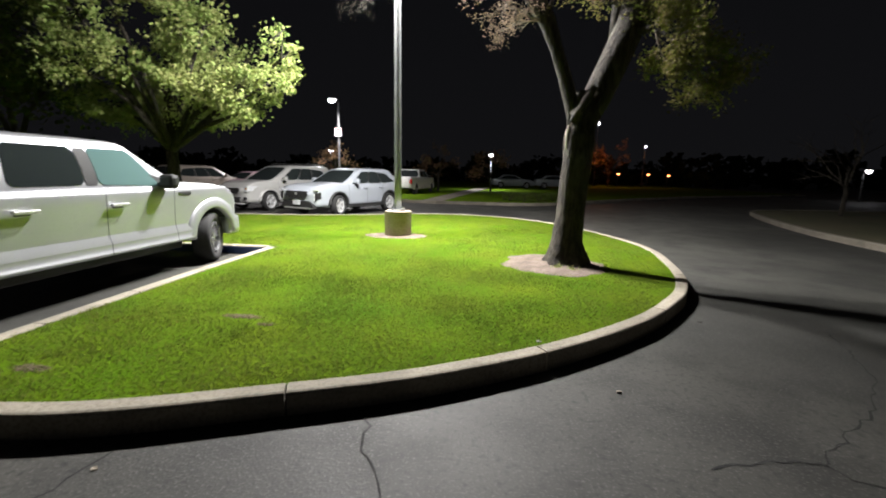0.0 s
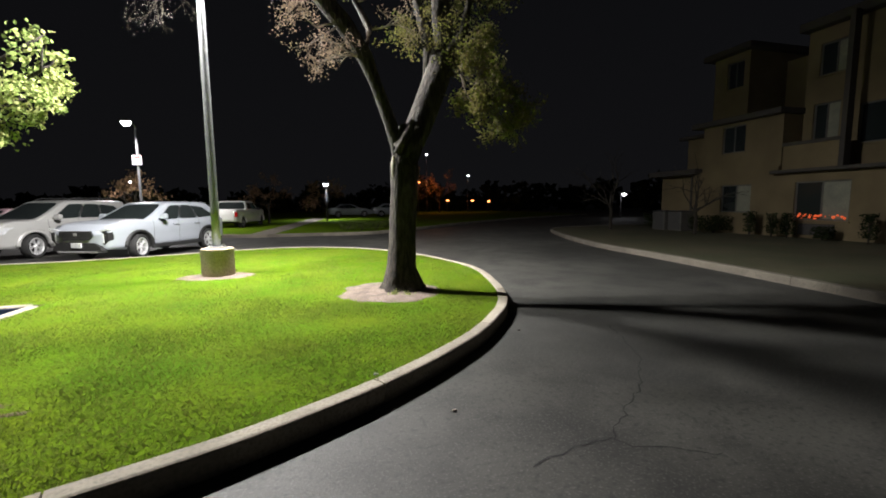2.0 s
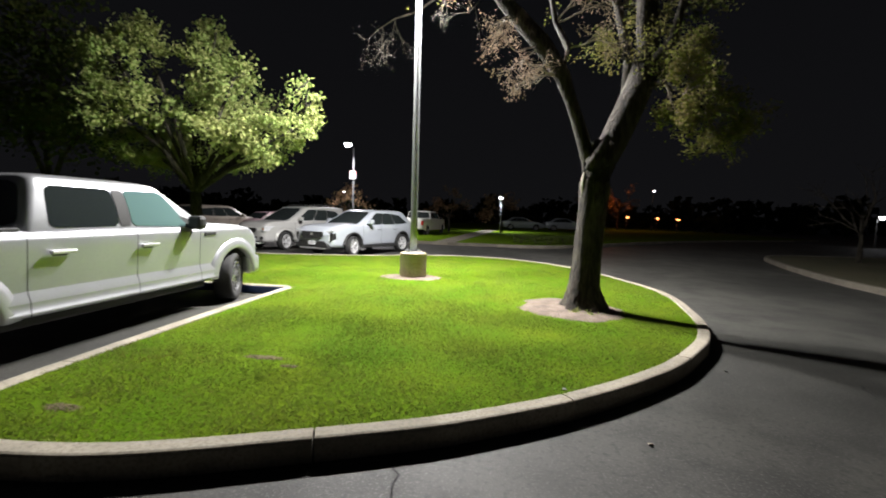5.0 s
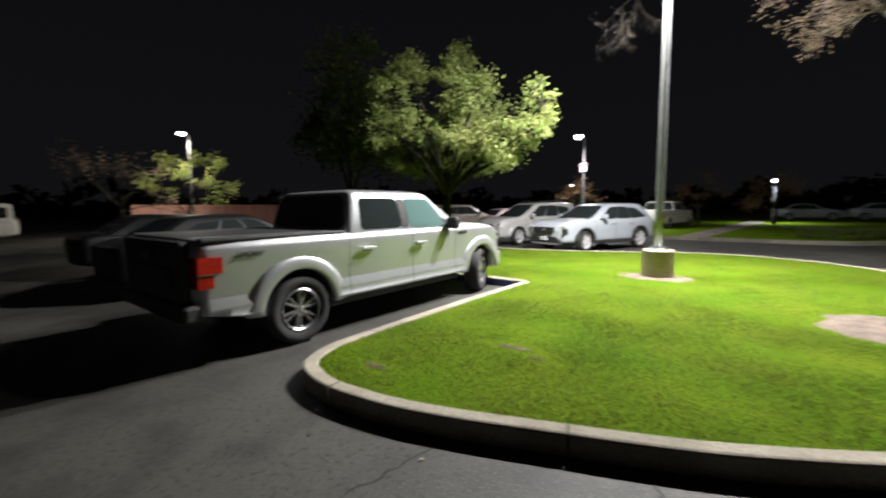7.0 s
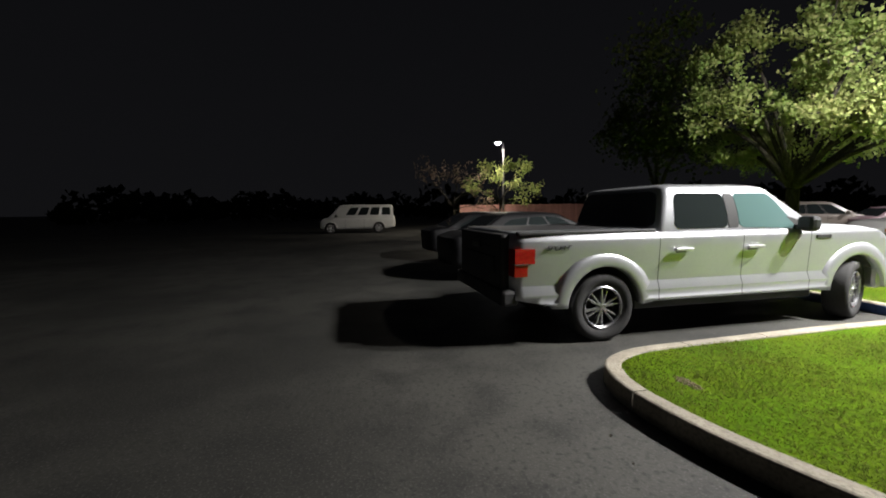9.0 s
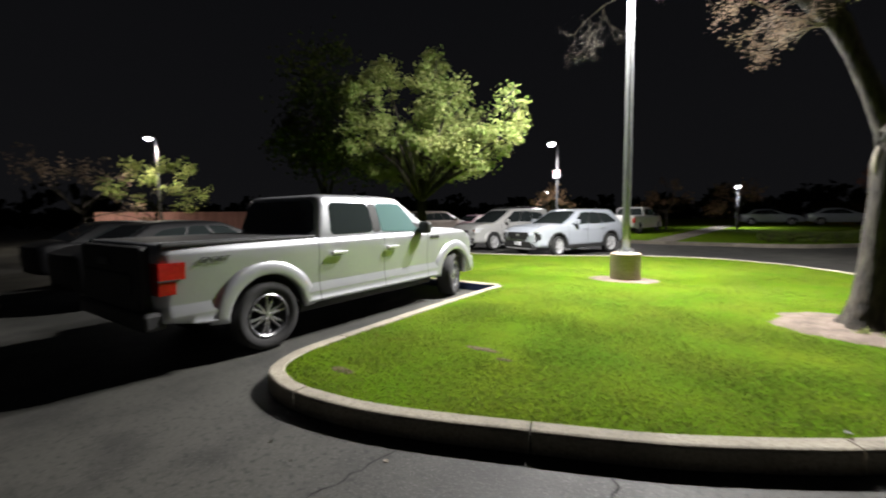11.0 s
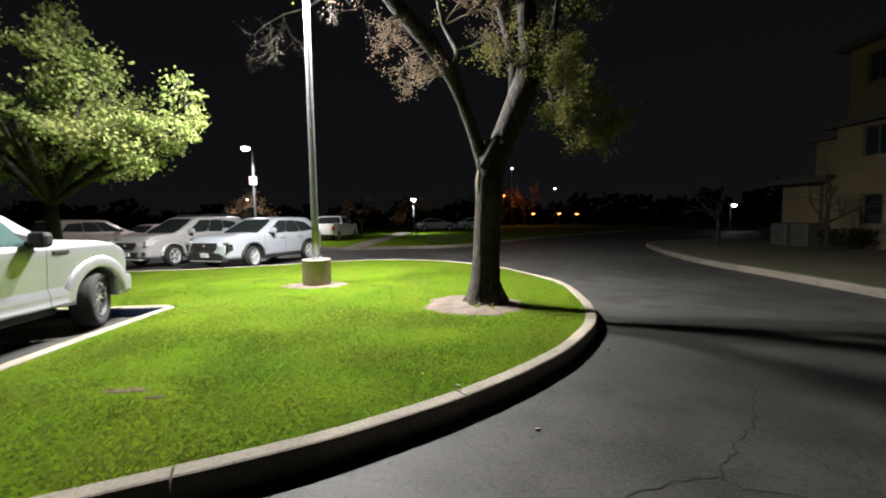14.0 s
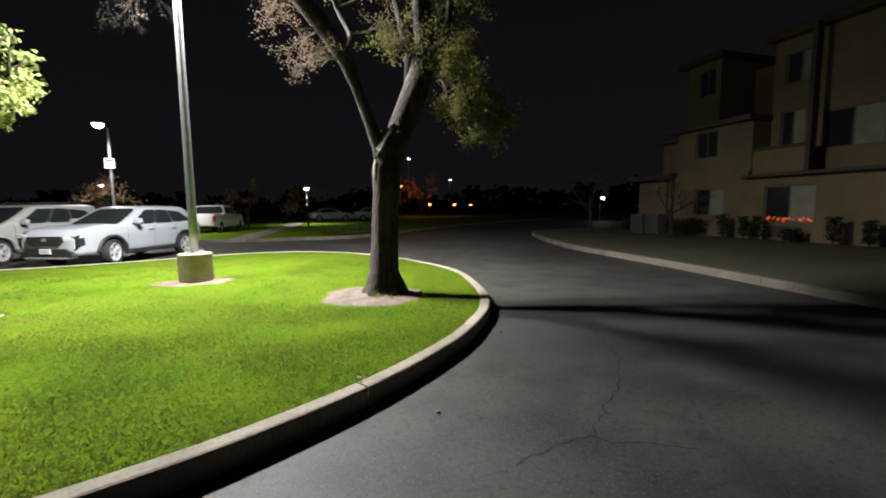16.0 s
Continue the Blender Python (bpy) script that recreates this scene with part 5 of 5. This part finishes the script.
def shrub(x, y, z, h, w, seed, mat, label="clipped dark shrub beside the building", n=260):
    rng = random.Random(seed)
    s = thing("shrub", pose(x, y, z), label, "shrub", "shrubs along the wall")
    bm = bmesh.new()
    cs = []
    for k in range(6):
        tip = Vector((rng.uniform(-0.35, 0.35) * w, rng.uniform(-0.35, 0.35) * w, h * rng.uniform(0.75, 0.95)))
        tube(bm, [Vector((0, 0, -0.03)), tip * 0.5 + Vector((0, 0, 0.05)), tip], [0.02, 0.014, 0.006], 5)
        for j in range(n // 6):
            cs.append((rng.uniform(-0.5, 0.5) * w, rng.uniform(-0.5, 0.5) * w, h * rng.uniform(0.16, 1.0)))
    part("stem", bm, M_BARK, s)
    o = new("foliage", leaf_mesh("foliage", cs, [0.07 * rng.uniform(0.6, 1.4) for _ in cs], mat, 0.0, seed))
    o.parent = s
    return s


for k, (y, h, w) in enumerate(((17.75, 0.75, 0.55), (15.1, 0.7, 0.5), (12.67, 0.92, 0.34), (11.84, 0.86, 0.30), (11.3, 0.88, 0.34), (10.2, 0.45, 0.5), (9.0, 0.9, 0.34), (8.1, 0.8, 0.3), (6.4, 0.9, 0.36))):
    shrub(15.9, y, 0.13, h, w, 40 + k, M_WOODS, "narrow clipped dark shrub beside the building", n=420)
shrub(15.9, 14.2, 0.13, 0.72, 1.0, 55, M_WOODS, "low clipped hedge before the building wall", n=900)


def condenser(x, y, z):
    """A boxed cooling unit with a louvred front."""
    unit = thing("cooling_unit", pose(x, y, z), "grey boxed cooling unit on the ground beside the building", "cooling unit", "cooling units")
    bm = bmesh.new()
    block(bm, -0.35, 0.35, -0.37, 0.37, 0.0, 0.86, 0.03)
    casing = part("casing", bm, M_CASING, unit)
    bm = bmesh.new()
    block(bm, -0.37, 0.37, -0.39, 0.39, 0.862, 0.90, 0.012)
    part("lid", bm, M_GREYPLASTIC, unit)
    for k in range(9):
        bm = bmesh.new()
        block(bm, -0.365, -0.352, -0.32, 0.32, 0.10 + 0.08 * k, 0.145 + 0.08 * k)
        part("louvre", bm, M_GREYPLASTIC, casing)


condenser(15.9, 16.9, 0.13)
condenser(15.9, 15.95, 0.13)


def bare_tree(base, h, seed, label, spread=0.55, leaves=None, per=6):
    rng = random.Random(seed)
    t = thing("tree", pose(*base), label, "tree")
    bm, tips = bmesh.new(), []
    tube(bm, [Vector((0, 0, -0.05)), Vector((0.03, 0, h * 0.18)), Vector((0, 0.04, h * 0.36))], [0.09, 0.07, 0.06], 8)
    for k in range(6):
        grow(bm, tips, (0, 0.03, h * rng.uniform(0.2, 0.36)), (rng.gauss(0, 0.6), rng.gauss(0, 0.6), 0.8), h * 0.3, 0.035, 2, rng, 0.0, spread, 5)
    part("trunk", bm, M_BARK, t)
    if leaves:
        cs = scatter(tips, per, 0.12, rng)
        o = new("crown", leaf_mesh("crown", cs, [0.12 * rng.uniform(0.6, 1.4) for _ in cs], leaves, 0.3, seed))
        o.parent = t
    return t


M_AUTUMN = leafy("autumn_leaves", (0.22, 0.13, 0.08), (0.16, 0.11, 0.06), (0.26, 0.17, 0.1), 0.6, 0.7, 0.2)
M_PALE = leafy("pale_pink_leaves", (0.34, 0.25, 0.19), (0.27, 0.21, 0.15), (0.38, 0.28, 0.22), 0.6, 0.8, 0.2)
bare_tree((13.65, 17.9, 0.12), 4.6, 21, "small bare tree on the verge by the drive")
bare_tree((14.6, 13.9, 0.12), 3.3, 22, "small leafless tree before the building wall")
bare_tree((-10.9, 29.5, 0.12), 4.0, 23, "small autumn tree with reddish leaves", 0.6, M_AUTUMN)
bare_tree((-4.0, 34, 0.12), 4.2, 24, "small autumn tree by the far lawn", 0.6, M_AUTUMN)
bare_tree((0.2, 36, 0.12), 4.2, 27, "small autumn tree by the far lawn", 0.6, M_AUTUMN)
bare_tree((-25.6, 6.6, 0.0), 5.8, 25, "small tree with pale pink leaves in the dark lot", 0.6, M_PALE, 4)
bare_tree((-25.4, 9.6, 0.0), 5.6, 26, "small yellow green tree under a lit lamp", 0.6, M_MAPLE, 12)

sheet("pavement", [Vector(p) for p in ((-3.2, 21.4), (-2.1, 21.2), (0.2, 46), (-1.3, 46))], 0.136, M_KERB_SHADE, "pale concrete path over the far lawn", "path")
for k, (x, y) in enumerate(((1.3, 22.6), (2.0, 22.4), (2.8, 22.7), (3.6, 23.2), (4.5, 24.2))):
    shrub(x, y, 0.13, 0.45, 0.8, 70 + k, M_MAPLE_SHADE, "low rounded shrub at the edge of the far lawn", 420)
FARCAR = dict(SEDAN, paint=M_SILVER, mirror_paint=M_SILVER, lip_paint=M_SILVER)
vehicle("sedan", pose(1.2, 47.5, 0.13, 0, 0, 4), "pale sedan parked far beyond the lawn", "car", FARCAR)
vehicle("sedan", pose(5.9, 47.9, 0.13, 0, 0, 2), "pale sedan parked far beyond the lawn", "car", FARCAR)
bare_tree((17.0, 64, 0.1), 7.0, 31, "autumn tree lit red by amber street lamps", 0.6, M_AUTUMN)
bare_tree((13.0, 66, 0.1), 8.0, 32, "autumn tree lit red by amber street lamps", 0.6, M_AUTUMN)

# lamps seen far off
head_light("far_lawn_light", (0.15, 39.6, 3.0), 260, (0.95, 0.97, 1.0), 0.3)
lamp_light("amber_light", (15.5, 62.5, 4.6), 400, (1.0, 0.3, 0.08), 0.2)
lamp_pole(pose(-27.3, 10.6, 0), 6.0, 0, 0.1, "lamp post in the far dark lot, lit", "", M_LENS_FAR, lens=0.2, drop=0.12)
head_light("lot_lamp_light", (-26.9, 10.2, 5.7), 650, (1.0, 0.9, 0.75), 0.3, 170)
lamp_pole(pose(0.15, 40.0, 0), 3.3, 0, 0.1, "short lamp post at the far lawn, lit", "", M_LENS_FAR, r=0.05)
lamp_pole(pose(-21.0, 55.0, 0), 4.3, 0, 0.1, "distant lamp post, lit", "", M_LENS_FAR)
lamp_pole(pose(26.8, 34.0, 0), 2.2, 0, 0.1, "distant low lamp post beyond the drive, lit", "", M_LENS_FAR, r=0.05, lens=0.17, drop=0.17)
for x, y, z in ((13.4, 62.7, 4.75), (17.9, 62.7, 2.0), (21.9, 62.7, 1.95), (24.6, 62.7, 1.85)):
    lamp_pole(pose(x, y, 0), z, 0, 0.1, "distant amber street lamp, lit", "", M_LENS_AMBER, r=0.05)

for x, z in ((14.7, 8.8), (21.25, 5.75)):
    lamp_pole(pose(x, 62.7, 0), z, 0, 0.1, "distant lamp post with a small cold white lens, lit", "", M_LENS_FAR, r=0.05, lens=0.13, drop=0.12)

# fence behind the lot
fence = thing("fence", pose(-31, 8.5, 0), "reddish board fence at the back of the lot", "fence", kind="structure")
bm = bmesh.new()
block(bm, -0.01, 0.01, 0, 0.19, 0.05, 1.9, 0.004)
board = finish("board", bm, M_FENCE)
for k in range(60):
    o = new("board", board)
    o.parent = fence
    o.location = (0.004 * (k % 3), 0.2 * k, 0.0)

# woods on the horizon, joined
rng = np.random.default_rng(4)
cs, sz = [], []
for k in range(210):
    a = math.radians(-75 + 285 * k / 210 + rng.uniform(-1, 1))
    d = rng.uniform(75, 110)
    x, y, h, w = d * math.cos(a), d * math.sin(a), rng.uniform(2.5, 6.5), rng.uniform(2, 4.5)
    if y < -60:
        continue
    for j in range(90):
        q = rng.normal(size=3)
        q /= np.linalg.norm(q)
        q *= rng.uniform(0.5, 1.05)
        cs.append((x + q[0] * w, y + q[1] * w, max(0.3, h * 0.5 + q[2] * h * 0.5)))
        sz.append(rng.uniform(0.9, 2.0))
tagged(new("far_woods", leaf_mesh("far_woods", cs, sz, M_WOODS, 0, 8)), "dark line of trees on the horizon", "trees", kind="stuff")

# ---- lawn grass ----


def inside(px, py, poly):
    x, y = np.array([p.x for p in poly]), np.array([p.y for p in poly])
    hit = np.zeros(len(px), bool)
    j = len(poly) - 1
    for i in range(len(poly)):
        c = ((y[i] > py) != (y[j] > py)) & (px < (x[j] - x[i]) * (py - y[i]) / (y[j] - y[i] + 1e-12) + x[i])
        hit ^= c
        j = i
    return hit


def blades(name, n, box, poly, z, height, width, material, seed, holes=(), label=""):
    rng = np.random.default_rng(seed)
    px, py = rng.uniform(box[0], box[1], n), rng.uniform(box[2], box[3], n)
    ok = inside(px, py, poly)
    for hx, hy, rx, ry, keep in holes:
        d = ((px - hx) / rx) ** 2 + ((py - hy) / ry) ** 2
        ok &= (d > 1 + rng.uniform(-0.35, 0.35, n)) | (rng.uniform(0, 1, n) < keep)
    ok &= rng.uniform(0, 1, n) < np.clip((4.5 / np.maximum(0.1, np.hypot(px, py - 1.0))) ** 1.2, 0, 1)
    px, py = px[ok], py[ok]
    n = len(px)
    tuft = np.array([noise.noise(Vector((x * 1.3, y * 1.3, 0))) for x, y in zip(px[::1], py[::1])])
    h = height * (0.75 + 0.5 * tuft) * rng.uniform(0.5, 1.3, n)
    a = rng.uniform(0, 2 * np.pi, n)
    lean = rng.uniform(0.3, 1.9, n)
    b = a + rng.uniform(-1.2, 1.2, n) + np.pi / 2
    w = width * rng.uniform(0.6, 1.4, n)
    base = np.stack([px, py, np.full(n, z - 0.004)], 1)
    side = np.stack([np.cos(a), np.sin(a), np.zeros(n)], 1) * w[:, None] * 0.5
    tip = base + np.stack([np.cos(b) * lean * h, np.sin(b) * lean * h, h], 1)
    v = np.stack([base - side, base + side, tip], 1).reshape(-1, 3)
    me = bpy.data.meshes.new(name)
    me.vertices.add(3 * n)
    me.vertices.foreach_set("co", v.astype(np.float32).ravel())
    me.loops.add(3 * n)
    me.loops.foreach_set("vertex_index", np.arange(3 * n, dtype=np.int32))
    me.polygons.add(n)
    me.polygons.foreach_set("loop_start", np.arange(0, 3 * n, 3, dtype=np.int32))
    me.update(calc_edges=True)
    me.materials.append(material)
    return tagged(new(name, me), label, "grass", kind="stuff")


HOLES = ((1.32, 6.62, 0.76, 0.80, 0.06), (-1.66, 8.95, 0.66, 0.42, 0.08), (-1.85, 3.68, 0.40, 0.15, 0.35), (-1.5, 3.5, 0.2, 0.09, 0.4), (-2.6, 2.5, 0.42, 0.14, 0.5))
blades("lawn_grass", 760000, (-12, 3.4, 2.0, 14.2), outline, 0.135, 0.030, 0.009, M_GRASS, 5, HOLES, "short mown bright green grass")

# ---- small things on the asphalt ----


def crack(points, width, seed):
    rng = random.Random(seed)
    line = catmull(points, 0.06)
    bm = bmesh.new()
    prev = None
    for i, p in enumerate(line):
        t = (line[min(i + 1, len(line) - 1)] - line[max(i - 1, 0)]).normalized()
        nrm = Vector((-t.y, t.x))
        c = p + nrm * rng.gauss(0, 0.014)
        w = width * rng.uniform(0.35, 1.2)
        cur = (bm.verts.new((*(c - nrm * w), 0.003)), bm.verts.new((*(c + nrm * w), 0.003)))
        if prev:
            bm.faces.new((prev[0], cur[0], cur[1], prev[1]))
        prev = cur
    tagged(new("asphalt_crack", finish("asphalt_crack", bm, M_CRACK)), "thin dark crack in the asphalt", "crack", kind="structure")


for i, pts in enumerate((((3.6, 4.5), (3.51, 4.22), (3.22, 3.54), (2.95, 3.2), (2.7, 2.92), (2.36, 2.66), (2.1, 2.41)), ((2.1, 2.41), (1.9, 2.42), (1.71, 2.37), (1.5, 2.3)), ((2.1, 2.41), (2.25, 2.28), (2.6, 2.1)),
                         ((-1.5, 2.2), (-1.54, 2.08), (-1.59, 1.74), (-1.62, 1.43), (-1.7, 1.1)), ((-0.36, 2.56), (-0.34, 2.46), (-0.27, 2.19), (-0.11, 1.93), (0.0, 1.6)))):
    crack([Vector(p) for p in pts], 0.007, 60 + i)


def litter(name, x, y, z, size, mat, label, seed):
    rng = random.Random(seed)
    bm = bmesh.new()
    vs = [bm.verts.new((size * math.cos(a) * rng.uniform(0.5, 1), size * math.sin(a) * rng.uniform(0.4, 0.8), rng.uniform(0, size * 0.5))) for a in np.linspace(0, 5.6, 7)]
    c = bm.verts.new((0, 0, 0.004))
    for a, b in zip(vs, vs[1:] + vs[:1]):
        bm.faces.new((c, a, b))
    r = bmesh.ops.extrude_face_region(bm, geom=bm.faces[:])
    bmesh.ops.translate(bm, verts=[v for v in r["geom"] if isinstance(v, bmesh.types.BMVert)], vec=(0, 0, 0.003))
    ob = new(name, finish(name, bm, mat))
    ob.location = (x, y, z)
    return tagged(ob, label, "litter")


litter("dead_leaf", 1.26, 3.02, 0.002, 0.028, M_KERB, "pale curled dead leaf on the asphalt", 1)
litter("dead_leaf", -1.51, 1.88, 0.002, 0.02, M_KERB, "small pale dead leaf on the asphalt", 2)
litter("dead_leaf", 2.5, 4.6, 0.002, 0.03, M_BARK, "small brown dead leaf on the asphalt", 3)
litter("litter", 0.76, 3.42, 0.165, 0.03, M_SIGN, "small pale scrap of litter in the grass by the kerb", 4)
rng_leaf = random.Random(12)
for k in range(16):
    litter("dead_leaf", rng_leaf.uniform(-2.5, 4.2), rng_leaf.uniform(0.6, 2.0), 0.002, rng_leaf.uniform(0.008, 0.016), M_BARK, "tiny brown dead leaf on the asphalt", 20 + k)


def weeds(x, y, z, n, seed):
    """A small tuft of broad weeds."""
    rng = random.Random(seed)
    w = thing("weed_tuft", pose(x, y, z), "small yellow green weed tuft at the foot of the trunk", "weed", "weeds round the trunk")
    cs = [(rng.gauss(0, 0.035), rng.gauss(0, 0.035), abs(rng.gauss(0.03, 0.025))) for _ in range(n)]
    o = new("leaves", leaf_mesh("leaves", cs, [0.035 * rng.uniform(0.6, 1.4) for _ in cs], M_MAPLE, -0.8, seed))
    o.parent = w
    return w


weeds(1.33, 6.22, 0.15, 40, 1)
weeds(1.52, 6.15, 0.15, 22, 2)
weeds(1.98, 6.30, 0.15, 18, 3)
